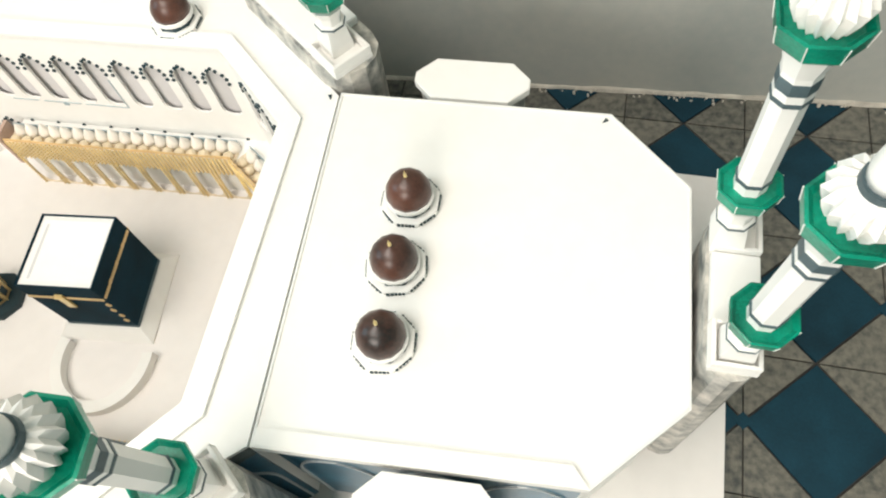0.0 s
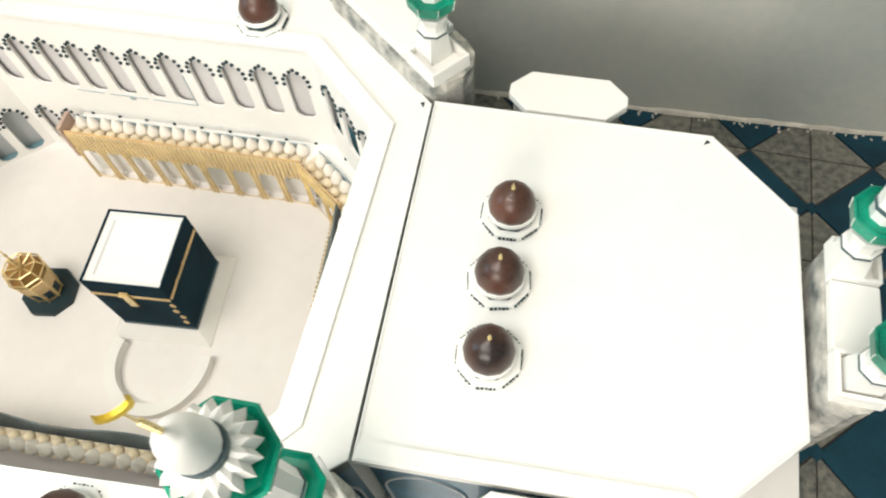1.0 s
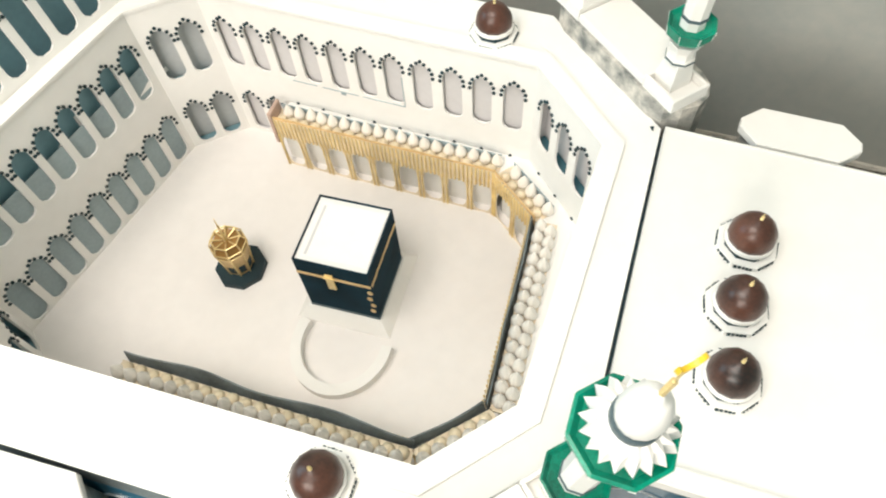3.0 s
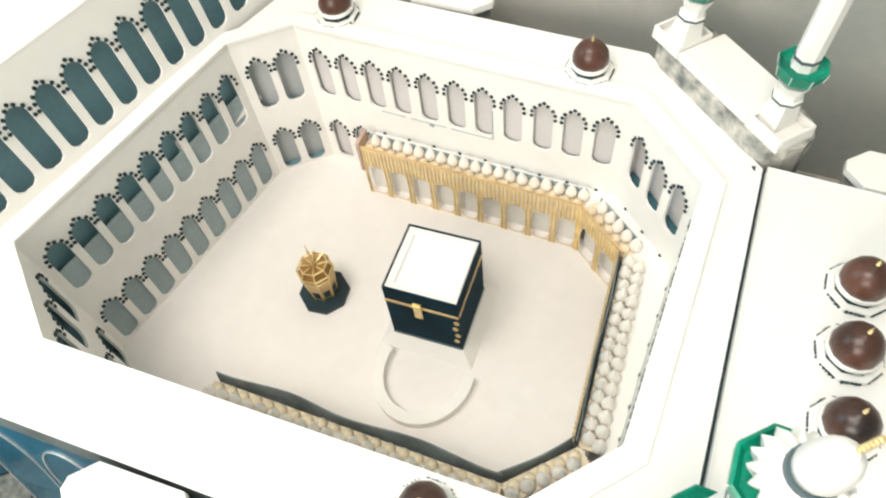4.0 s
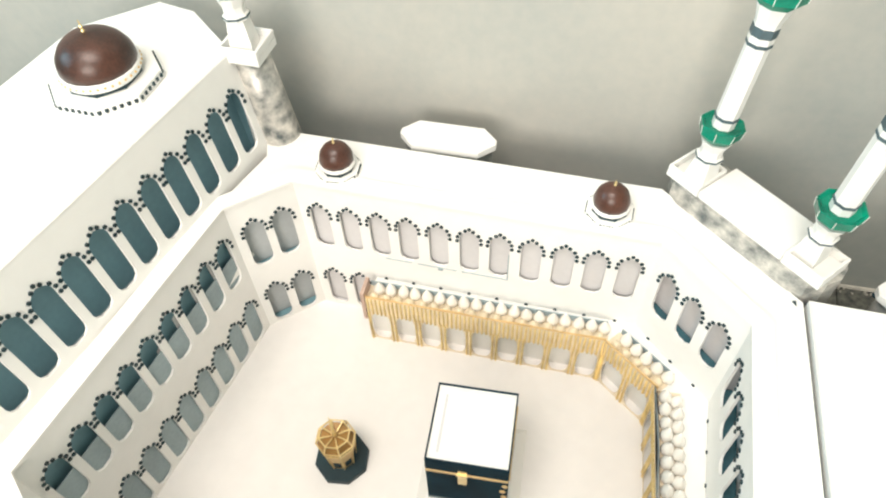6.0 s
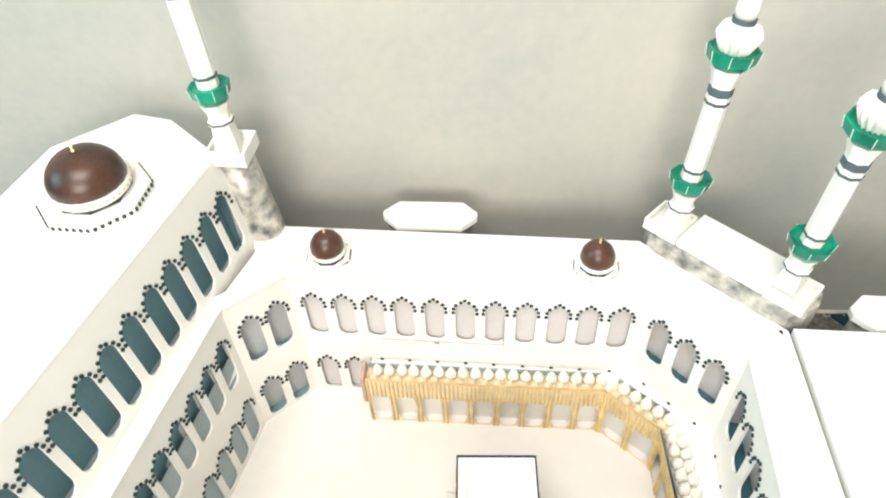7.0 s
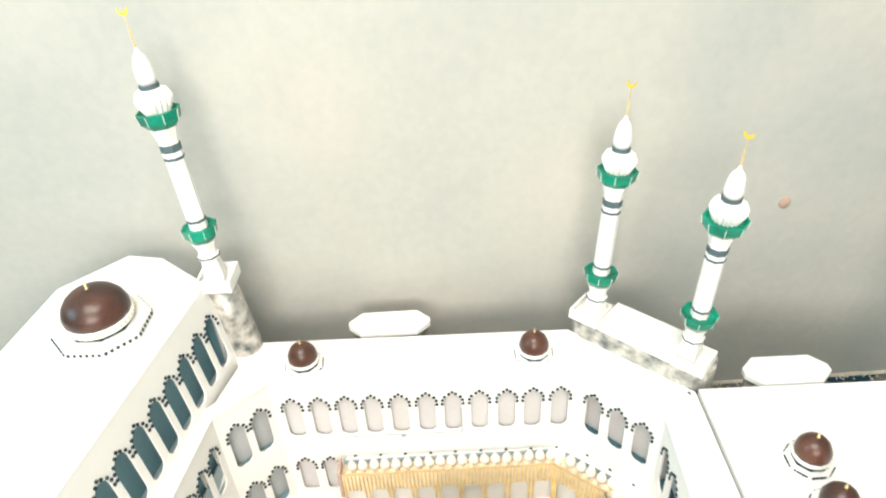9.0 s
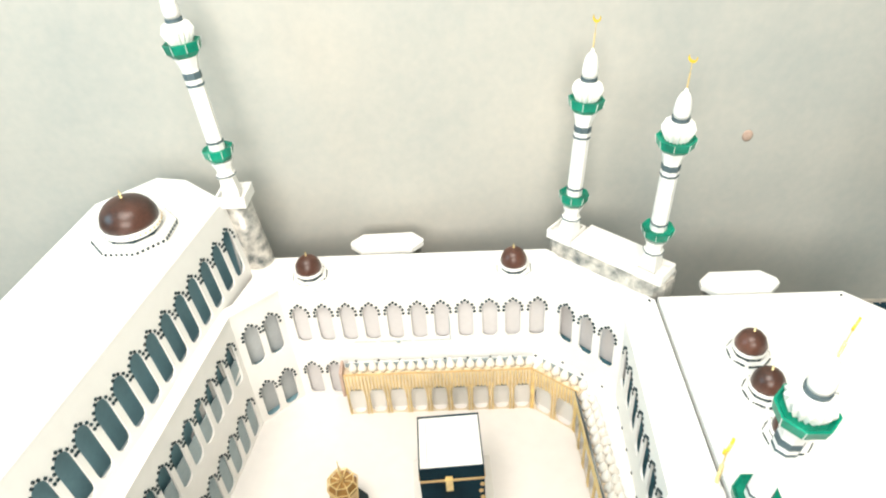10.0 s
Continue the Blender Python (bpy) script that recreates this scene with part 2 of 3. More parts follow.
def arcade(name, a, b, z0, z1, count, rows, parent, w=0.031, ends=0.012, depth=0.004, cavity=0.03, backing=None, sill_card=None, drop=0.012, shade_strip=None):
    """A card wall from a to b, seen from the side on the right of that way, cut by rows of arches, each with dots round its head and a recessed back."""
    va, vb = Vector(a), Vector(b)
    length, turn = (vb - va).length, math.atan2(vb.y - va.y, vb.x - va.x)
    bm, pitch = bmesh.new(), (length - 2 * ends) / count
    hs = [z0] + [(rows[i][1] + rows[i + 1][0]) / 2 for i in range(len(rows) - 1)] + [z1]

    def face(pts):
        bm.faces.new([bm.verts.new((x, 0, z)) for x, z in pts])

    if ends:
        face([(0, z0), (ends, z0), (ends, z1), (0, z1)])
        face([(length - ends, z0), (length, z0), (length, z1), (length - ends, z1)])
    dots = []
    for r, (sill, apex) in enumerate(rows):
        for i in range(count):
            x0 = ends + i * pitch
            mid = x0 + pitch / 2 + random.uniform(-0.0008, 0.0008)
            line = arch_line(w, sill, apex)
            right, left = [(mid + x, z) for x, z in line], [(mid - x, z) for x, z in line]
            face([(mid, hs[r]), (x0 + pitch, hs[r]), (x0 + pitch, hs[r + 1]), (mid, hs[r + 1])] + right[::-1] + [(mid, sill)])
            face([(x0, hs[r]), (mid, hs[r]), (mid, sill)] + left + [(mid, hs[r + 1]), (x0, hs[r + 1])])
            loop = right + left[-2::-1]
            for p, q in zip(loop, loop[1:] + loop[:1]):
                bm.faces.new([bm.verts.new(c) for c in ((p[0], 0, p[1]), (q[0], 0, q[1]), (q[0], depth, q[1]), (p[0], depth, p[1]))])
            spring, h = apex - w * 0.70, w / 2 + 0.0032
            heads = [(0.0, apex + 0.0058)]
            for u in (-0.12, 0.28, 0.62, 0.92):
                heads += [(s * h * (1 - max(u, 0) ** 2.2) ** 0.62, spring + (apex + 0.003 - spring) * u) for s in (-1, 1)]
            dots.append([(mid + x, z) for x, z in heads])
    bmesh.ops.remove_doubles(bm, verts=bm.verts, dist=0.0001)
    m = pose(a[0], a[1], 0, 0, 0, math.degrees(turn))
    sheet = part(name, bm, PAPER, parent)
    sheet.matrix_basis = m
    for i, heads in enumerate(dots):
        bd = bmesh.new()
        bead_dots(bd, heads, 0.0030, -0.002)
        part("dots", bd, DARK, sheet, "dark round dots edging the arch head" if i == 0 else "")
    # The back's colour carries the shade inside the recess.
    back = part("recess_back", boxes(((0.001, cavity, z0), (length - 0.001, cavity + 0.002, z1 - 0.002))), backing or PAPER, sheet, "card behind the arches, coloured to read as shaded")
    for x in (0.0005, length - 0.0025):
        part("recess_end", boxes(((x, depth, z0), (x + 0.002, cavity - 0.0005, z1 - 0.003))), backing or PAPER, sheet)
    # Added strip paints the lighter lower recess, leaving the arch heads dark.
    if shade_strip:
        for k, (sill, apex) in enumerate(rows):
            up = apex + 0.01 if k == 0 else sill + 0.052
            part("shade_strip", boxes(((0.004, depth + 0.0006, sill - 0.006), (length - 0.004, depth + 0.0018, up))), shade_strip, sheet, "added strip painting the lighter lower part of the shaded recesses")
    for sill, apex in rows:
        part("recess_floor", boxes(((0.004, depth + 0.001, max(sill - drop, 0.0088)), (length - 0.004, cavity - 0.001, max(sill - drop, 0.0088) + 0.003))), sill_card or SLIT_SHADE, sheet)
    return sheet


def foil_side(a, b, top, parent, flare=0.0):
    """A dark foil sheet on the outside of a wall from a to b, with arches outlined in silver cord."""
    va, vb = Vector(a), Vector(b)
    length = (vb - va).length
    sheet = part("foil_panel", boxes(((0, -0.003, 0.008), (length, -0.0005, top - 0.03))), BLUEFOIL, parent, "dark blue foil side panel")
    sheet.matrix_basis = pose(a[0], a[1], 0, 0, 0, math.degrees(math.atan2(vb.y - va.y, vb.x - va.x)))
    sheet.matrix_basis = sheet.matrix_basis @ pose(0, 0, top) @ pose(0, 0, 0, -flare, 0, 0) @ pose(0, 0, -top)
    part("top_strip", boxes(((0, -0.003, top - 0.03), (length, -0.0005, top))), UMBER, sheet, "grey-brown strip under the roof")
    count = max(1, round(length / 0.11))
    for k in range(count):
        cx, r, spring = (k + 0.5) * length / count, length / count * 0.44, 0.17
        pts = [(cx - r, 0.010)] + [(cx + r * math.cos(a), spring + 0.09 * math.sin(a)) for a in [math.pi * (1 - i / 16) for i in range(17)]] + [(cx + r, 0.010)]
        bm = bmesh.new()
        rows = [[bm.verts.new((x + dx, y, z)) for dx, y in ((-0.0012, -0.0052), (0.0012, -0.0052), (0.0012, -0.0030), (-0.0012, -0.0030))] for x, z in pts]
        for p, q in zip(rows, rows[1:]):
            for i in range(4):
                bm.faces.new((p[i], p[(i + 1) % 4], q[(i + 1) % 4], q[i]))
        part("arch_cord", bm, SILVER, sheet, "silver cord arch outline")


def courtyard():
    t = thing("courtyard_building", (0, 0, 0), "white card model courtyard with two rows of pointed arches", "model building")
    part("roof", ring(OUTER, INNER, ROOF - 0.006, ROOF), PAPER, t, "flat white card roof")
    part("kerb", ring(offset(INNER, 0.024), offset(INNER, -0.003), ROOF, ROOF + 0.005), PAPER, t)
    part("courtyard_floor", prism(offset(INNER, 0.03), 0.005, 0.008), CREAM, t, "smooth cream card floor")
    outer = offset(OUTER, -0.004)
    for i in (0, 1, 2, 3, 4, 6, 7):
        a, b = Vector(outer[i]), Vector(outer[(i + 1) % len(outer)])
        side = part("outer_wall", boxes(((0, 0, 0.006), ((b - a).length, 0.003, ROOF - 0.006))), PAPER, t)
        side.matrix_basis = pose(a.x, a.y, 0, 0, 0, math.degrees(math.atan2(b.y - a.y, b.x - a.x)))
    # Panels 2 and 3 are assumed, added to darken the bounce behind the model.
    for i in (0, 2, 3, 7):
        foil_side(outer[i], outer[(i + 1) % len(outer)], ROOF - 0.008, t, 11 if i == 7 else 0)
    rows = [(0.014, 0.110), (0.178, 0.276)]
    west_rows = [(0.012, 0.113), (0.172, 0.276)]
    counts = [3, 7, 3, 11, 2, 9, 3, 12]
    n = len(INNER)
    for i in range(n):
        j = (i + 1) % n
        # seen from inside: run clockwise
        # Backs and western floors are coloured as if already in shade.
        arcade("arcade_wall", INNER[j], INNER[i], 0.008, ROOF - 0.006, counts[i], west_rows if i in (4, 5, 6) else rows, t, w=0.033 if i in (4, 5, 6) else 0.031, ends=0.008, drop=0.014 if i in (0, 1, 2) else 0.012, shade_strip=LOWER_SHADE if i == 5 else None, cavity=(0.03, 0.026, 0.024, 0.010, 0.018, 0.015, 0.03, 0.04)[i], backing=(LIGHT_SHADE, LIGHT_SHADE, LIGHT_SHADE, LIGHT_SHADE, NORTHWEST_SHADE, BACK_SHADE, BACK_SHADE, LIGHT_SHADE)[i], sill_card=(NAVYCARD, NAVYCARD, NAVYCARD, LIGHT_SHADE, BACK_SHADE, BACK_SHADE, BACK_SHADE, LIGHT_SHADE)[i])
    part("edge_strip", prism([(-0.368, -0.503), (0.284, -0.444), (0.287, -0.424), (-0.362, -0.483)], ROOF, ROOF + 0.0028, 0.0008), PAPER, t, "folded card strip along the edge")
    # a slit cut into the north wall
    a, b = Vector(INNER[4]), Vector(INNER[3])
    slit = boxes(((0.133, -0.0012, 0.1732), (0.178, 0.0, 0.174)), ((0.188, -0.0012, 0.1732), (0.253, 0.0, 0.174)), ((0.261, -0.0012, 0.1732), (0.336, 0.0, 0.174)), ((0.3345, -0.0012, 0.174), (0.336, 0.0, 0.238)), ((0.222, -0.002, 0.168), (0.230, 0.0, 0.1725)))
    cut = part("wall_slit", slit, SLIT_SHADE, t, "thin dark slit cut in the card")
    cut.matrix_basis = pose(a.x, a.y, 0, 0, 0, math.degrees(math.atan2(b.y - a.y, b.x - a.x)))
    return t


court = courtyard()

# ---- the tall west block ----
WEST = [(-0.371, 0.261), (-0.472, 0.339), (-0.536, 0.350), (-0.626, 0.258), (-0.705, -0.36), (-0.67, -0.47), (-0.58, -0.50), (-0.479, -0.402)]
HALL = 0.492


def west_block():
    t = thing("west_hall", (0, 0, 0), "tall white card hall with arched side beside the courtyard", "model building")
    part("roof", prism(WEST, HALL - 0.006, HALL, 0.001), PAPER, t, "flat white card roof")
    for i in range(len(WEST) - 1):
        a, b = Vector(WEST[i]), Vector(WEST[i + 1])
        d = (b - a).normalized()
        bm = boxes(((0, 0.003, 0.006), ((b - a).length, 0.006, HALL - 0.006)))
        w = part("outer_wall", bm, PAPER, t)
        w.matrix_basis = pose(a.x, a.y, 0, 0, 0, math.degrees(math.atan2(d.y, d.x)) )
    # The hall's backs and recess floors have their shade painted in.
    front = arcade("arcade_wall", WEST[-1], WEST[0], 0.18, HALL - 0.006, 14, [(0.19, 0.292), (0.336, 0.441)], t, w=0.034, ends=0.008, cavity=0.036, backing=BACK_SHADE, drop=0.030)
    front.matrix_basis = front.matrix_basis @ pose(0, 0, HALL - 0.006) @ pose(0, 0, 0, -6, 0, 0) @ pose(0, 0, 0.006 - HALL)
    return t


west_block()

# ---- the east hall ----
EAST = [(0.471, -0.286), (0.799, -0.267), (0.885, -0.177), (0.876, 0.073), (0.781, 0.163), (0.4485, 0.152)]
LOW = 0.327


def east_hall():
    t = thing("east_hall", (0, 0, 0), "low white card hall with a plain flat roof", "model building")
    part("roof", prism(EAST, LOW - 0.009, LOW, 0.0012), PAPER, t, "flat white card roof")
    part("outer_wall", ring(offset(EAST, -0.008), offset(EAST, -0.011), 0.006, LOW - 0.009), PAPER, t)
    wall = offset(EAST, -0.008)
    # Panels 3 and 4, out of view, are added to cool the bounced light.
    for i in (0, 3, 4):
        foil_side(wall[i], wall[i + 1], LOW - 0.011, t)
    # Dark strip added inside the gap to stand for its shade.
    part("gap_shade", prism([(0.4663, -0.280), (0.4705, -0.280), (0.4486, 0.148), (0.4446, 0.148)], 0.300, 0.312), DARK, t, "added dark strip painting the shade in the gap beside the courtyard roof")
    part("edge_strip", prism([(0.472, -0.2855), (0.798, -0.2665), (0.782, -0.248), (0.472, -0.267)], LOW, LOW + 0.0028, 0.0008), PAPER, t, "folded card strip along the edge")
    part("roof_lip", ring(offset(EAST, 0.001), offset(EAST, -0.0015), LOW - 0.017, LOW + 0.0015), PAPER_EDGE, t, "thin raised card edge")
    return t


hall = east_hall()


# ---- domes ----
def small_dome(r=0.0268):
    t = thing("small_dome", (0, 0, 0), "brown ribbed dome on a white drum and octagonal base", "dome", "small roof domes")
    part("base", prism(octagon(r * 1.30), 0.0, 0.007, 0.0008), PAPER, t)
    bm = bmesh.new()
    for k in range(8):
        a0, a1 = math.pi / 8 + math.pi / 4 * k, math.pi / 8 + math.pi / 4 * (k + 1)
        for i in range(5):
            u = 0.18 + 0.64 * i / 4 + random.uniform(-0.02, 0.02)
            px = r * 1.302 * ((1 - u) * math.cos(a0) + u * math.cos(a1))
            py = r * 1.302 * ((1 - u) * math.sin(a0) + u * math.sin(a1))
            e = random.uniform(0.0011, 0.0018)
            box(bm, (px - e, py - e, 0.0018), (px + e, py + e, 0.0052))
    part("base_edging", bm, DARK, t, "row of dark dots round the base")
    part("drum", lathe([(r * 0.98, 0.007), (r * 0.94, 0.0135)], 8, math.pi / 8), DARK, t, "dark band under the drum")
    part("drum_ring", lathe([(r * 0.96, 0.0135), (r * 1.03, 0.0150), (r * 1.03, 0.0195), (r * 0.99, 0.021)], 24), PAPER, t)
    prof = [(r * 0.97, 0.021)]
    for k in range(1, 9):
        u = k / 9 * math.pi / 2
        prof.append((r * 0.99 * math.cos(u) ** 0.9, 0.021 + r * 1.16 * math.sin(u)))
    prof += [(0.0012, 0.021 + r * 1.22)]
    bm = lathe(prof, 24, flute=0.025)
    part("dome", bm, BROWN, t, "dark brown ribbed dome", smooth=True)
    tip = 0.021 + r * 1.19
    part("finial", lathe([(0.0008, tip), (0.0022, tip + 0.002), (0.0008, tip + 0.004), (0.002, tip + 0.006), (0.0007, tip + 0.008), (0.0005, tip + 0.012)], 8), GOLD, t, "tiny gold bead finial")
    return t


def big_dome(x, y, z, r=0.06):
    t = thing("large_dome", (x, y, z), "large dark brown dome on a dotted white octagonal base", "dome")
    part("base", prism(octagon(r * 1.40), 0.0, 0.014, 0.001), PAPER, t)
    bm = bmesh.new()
    for k in range(8):
        a0, a1 = math.pi / 8 + math.pi / 4 * k, math.pi / 8 + math.pi / 4 * (k + 1)
        for i in range(6):
            u = (i + 0.5) / 6
            px = r * 1.403 * ((1 - u) * math.cos(a0) + u * math.cos(a1))
            py = r * 1.403 * ((1 - u) * math.sin(a0) + u * math.sin(a1))
            box(bm, (px - 0.0019, py - 0.0019, 0.005), (px + 0.0019, py + 0.0019, 0.010))
    part("dots", bm, DARK, t, "row of dark dots")
    part("drum", lathe([(r * 0.95, 0.014), (r * 0.95, 0.021)], 8, math.pi / 8), DARK, t, "dark octagonal band")
    drum = part("drum_ring", lathe([(r * 0.97, 0.021), (r * 1.0, 0.024), (r * 1.0, 0.032), (r * 0.97, 0.034)], 36), PAPER, t, "white ring with a bead pattern")
    bm = bmesh.new()
    for k in range(36):
        a = 2 * math.pi * k / 36
        bmesh.ops.create_icosphere(bm, subdivisions=1, radius=0.0022, matrix=Matrix.Translation((r * 1.0 * math.cos(a), r * 1.0 * math.sin(a), 0.028)))
    part("ring_beads", bm, GOLDPAPER, drum)
    prof = [(r * 0.96, 0.034)]
    for k in range(1, 11):
        u = k / 11 * math.pi / 2
        prof.append((r * 0.97 * math.cos(u) ** 0.85, 0.034 + r * 0.82 * math.sin(u)))
    prof.append((0.002, 0.034 + r * 0.84))
    part("dome", lathe(prof, 40, flute=0.012), BROWN, t, "dark brown dome", smooth=True)
    tip = 0.034 + r * 0.83
    part("finial", lathe([(0.001, tip), (0.003, tip + 0.003), (0.001, tip + 0.006), (0.0026, tip + 0.009), (0.001, tip + 0.012), (0.0007, tip + 0.018)], 8), GOLD, t, "gold bead finial")
    return t


big_dome(-0.502, 0.157, HALL, 0.053)
dome = small_dome()
dome.matrix_basis = pose(0.184, 0.248, ROOF)
for dx, dy, dz, dt in ((-0.225, 0.233, ROOF, 8), (0.230, -0.397, ROOF, 5), (-0.396, -0.400, ROOF, 20), (0.569, 0.010, LOW, 3), (0.571, -0.074, LOW, 12), (0.577, -0.160, LOW, 7)):
    copy_thing(dome, pose(dx, dy, dz, 0, 0, dt))


# ---- porches ----
def porch(x, y, w, d, turn, z):
    t = thing("porch", (x, y, 0), "white card porch with a flat octagonal top", "porch", "porches", turn)
    c = 0.024
    plan = [(-w / 2, -d / 2 + c), (-w / 2 + c, -d / 2), (w / 2 - c, -d / 2), (w / 2, -d / 2 + c), (w / 2, d / 2 - c), (w / 2 - c, d / 2), (-w / 2 + c, d / 2), (-w / 2, d / 2 - c)]
    part("body", ring(offset(plan, -0.006), offset(plan, -0.009), 0.006, z - 0.012), MARBLE, t, "mottled grey card sides")
    part("top", prism(plan, z - 0.012, z, 0.001), PAPER, t, "flat white card top")
    return t


porch(-0.081, 0.342, 0.154, 0.058, 3, 0.325)
porch(0.607, 0.196, 0.145, 0.062, 2, 0.327)
porch(0.653, -0.314, 0.143, 0.062, 3, 0.327)
porch(-0.055, -0.513, 0.152, 0.062, 6, 0.325)


# ---- gates and minarets ----
def slot(length, depth, n=6):
    """A plan with two round ends."""
    h = depth / 2
    pts = [(length / 2 - h + h * math.cos(a), h * math.sin(a)) for a in [math.pi * (k / n - 0.5) for k in range(n + 1)]]
    return pts + [(-x, -y) for x, y in pts]


def gate(x, y, length, depth, turn, z, tray_depth):
    """A block with a raised slab and a tray at each end; the trays stand at the front, which is -y."""
    t = thing("gate", (x, y, 0), "mottled grey gate block with a white top between two minarets", "gate", "gates", turn)
    part("body", prism(slot(length + 0.016, depth + 0.003), 0.006, z - 0.008), MARBLE, t, "mottled silver-grey foil sides", smooth=False)
    d, h, l = depth / 2 - 0.002, tray_depth / 2, length / 2
    part("top", boxes(((-l + 2 * h + 0.001, -d, z - 0.008), (l - 2 * h - 0.001, d, z + 0.005)), bevel=0.0012), PAPER, t)
    for s in (-1, 1):
        cx, cy = s * (l - h), h - d
        tray = part("pedestal", boxes(((cx - h, cy - h, z - 0.008), (cx + h, cy + h, z))), PAPER, t)
        part("tray_rim", boxes(*[((cx + a, cy + b, z), (cx + c, cy + e, z + 0.012)) for a, b, c, e in ((-h, -h, h, -h + 0.004), (-h, h - 0.004, h, h), (-h, -h + 0.004, -h + 0.004, h - 0.004), (h - 0.004, -h + 0.004, h, h - 0.004))], bevel=0.0008), PAPER, tray)
    return t


NE = math.degrees(math.atan2(-0.151, 0.186))
GZ = 0.362
gate(0.374, 0.260, 0.252, 0.080, NE, GZ, 0.056)
gate(0.915, -0.060, 0.168, 0.050, 90, GZ, 0.046)
gate(0.394, -0.419, 0.258, 0.080, 230, GZ, 0.056)


def minaret():
    t = thing("minaret", (0, 0, 0), "white octagonal minaret with two green balconies and gold finial", "minaret", "minarets")
    s = math.pi / 8
    part("plinth", lathe([(0.022, 0.0), (0.022, 0.012), (0.017, 0.040)], 4, math.pi / 4), PAPER, t)
    part("neck", lathe([(0.0185, 0.040), (0.0185, 0.046), (0.015, 0.046), (0.015, 0.056), (0.021, 0.070)], 8, s), PAPER, t)
    part("neck_band", lathe([(0.0192, 0.042), (0.0192, 0.0445)], 8, s), GREYBAND, t)
    cup = [(0.0145, 0.071), (0.0190, 0.072), (0.0275, 0.081), (0.0298, 0.0945), (0.0278, 0.0952), (0.0240, 0.0915), (0.0140, 0.0915)]
    low = part("lower_balcony", lathe(cup, 8, s, close=False), GREEN, t, "green foil balcony")
    for k in range(8):
        bm = bmesh.new()
        box_edge(bm, s + math.pi / 4 * k, (0.0276, 0.0812), (0.0299, 0.0946))
        part("edging", bm, PAPER, low, "fine white edge")
    part("shaft", lathe([(0.0148, 0.078), (0.0148, 0.205), (0.0155, 0.205), (0.0155, 0.236)], 8, s), PAPER, t)
    for z0, z1 in ((0.104, 0.1075), (0.204, 0.208), (0.216, 0.227)):
        part("band", lathe([(0.0161, z0), (0.0161, z1)], 8, s), GREYBAND, t, "dark grey band")
    part("collar", lathe([(0.0155, 0.232), (0.0215, 0.252), (0.0215, 0.256)], 8, s), PAPER, t)
    cup = [(0.0160, 0.251), (0.0215, 0.252), (0.0308, 0.261), (0.0335, 0.2755), (0.0310, 0.2762), (0.0265, 0.2715), (0.0160, 0.2715)]
    up = part("upper_balcony", lathe(cup, 8, s, close=False), GREEN, t, "green foil balcony")
    for k in range(8):
        bm = bmesh.new()
        box_edge(bm, s + math.pi / 4 * k, (0.0309, 0.2612), (0.0336, 0.2756))
        part("edging", bm, PAPER, up, "fine white edge")
    part("crown", lathe([(0.014, 0.262), (0.0250, 0.283), (0.0282, 0.292), (0.0232, 0.303), (0.0150, 0.306)], 36, 0, flute=0.21), PAPER, t, "pleated white paper crown")
    part("crown_band", lathe([(0.0145, 0.306), (0.0145, 0.312)], 20), GREYBAND, t)
    bulb = [(0.0125, 0.312)] + [(0.0132 * math.cos(u) ** 0.85 + 0.0008, 0.320 + 0.034 * math.sin(u)) for u in [k / 8 * math.pi / 2 for k in range(8)]] + [(0.0018, 0.360)]
    part("bulb", lathe(bulb, 16), PAPER, t, "white pointed bulb", smooth=True)
    stick = part("finial", lathe([(0.0008, 0.358), (0.0008, 0.402)], 6), GOLD, t, "string of gold beads")
    bm = bmesh.new()
    for k in range(6):
        bmesh.ops.create_icosphere(bm, subdivisions=1, radius=0.0021, matrix=Matrix.Translation((0, 0, 0.3615 + k * 0.0041)))
    part("beads", bm, GOLD, stick)
    bm = bmesh.new()
    for k in range(9):
        a0, a1 = math.radians(-210 + 240 * k / 9), math.radians(-210 + 240 * (k + 1) / 9)
        w0, w1 = 0.0042 * math.sin(math.pi * k / 9) + 0.0003, 0.0042 * math.sin(math.pi * (k + 1) / 9) + 0.0003
        q = [((0.0075 - e) * math.cos(a), (0.0075 - e) * math.sin(a)) for a, e in ((a0, 0), (a1, 0), (a1, w1), (a0, w0))]
        f, g = [bm.verts.new((x, -0.0012, 0.408 + z)) for x, z in q], [bm.verts.new((x, 0.0012, 0.408 + z)) for x, z in q]
        bm.faces.new(f)
        bm.faces.new(g[::-1])
        bm.faces.new((f[0], f[1], g[1], g[0]))
        bm.faces.new((f[2], f[3], g[3], g[2]))
    part("crescent", bm, YELLOW, stick, "yellow foil crescent")
    return t


def box_edge(bm, a, low, high):
    """A thin strip up the corner of a balcony."""
    c, s = math.cos(a), math.sin(a)
    t = 0.00035
    rows = []
    for r, z in (low, high):
        rows.append([bm.verts.new((r * c - k * s * t + j * c * 0.0005, r * s + k * c * t + j * s * 0.0005, z)) for k, j in ((-1, -1), (1, -1), (1, 1), (-1, 1))])
    for i in range(4):
        j = (i + 1) % 4
        bm.faces.new((rows[0][i], rows[0][j], rows[1][j], rows[1][i]))
    bm.faces.new(rows[0][::-1])
    bm.faces.new(rows[1])


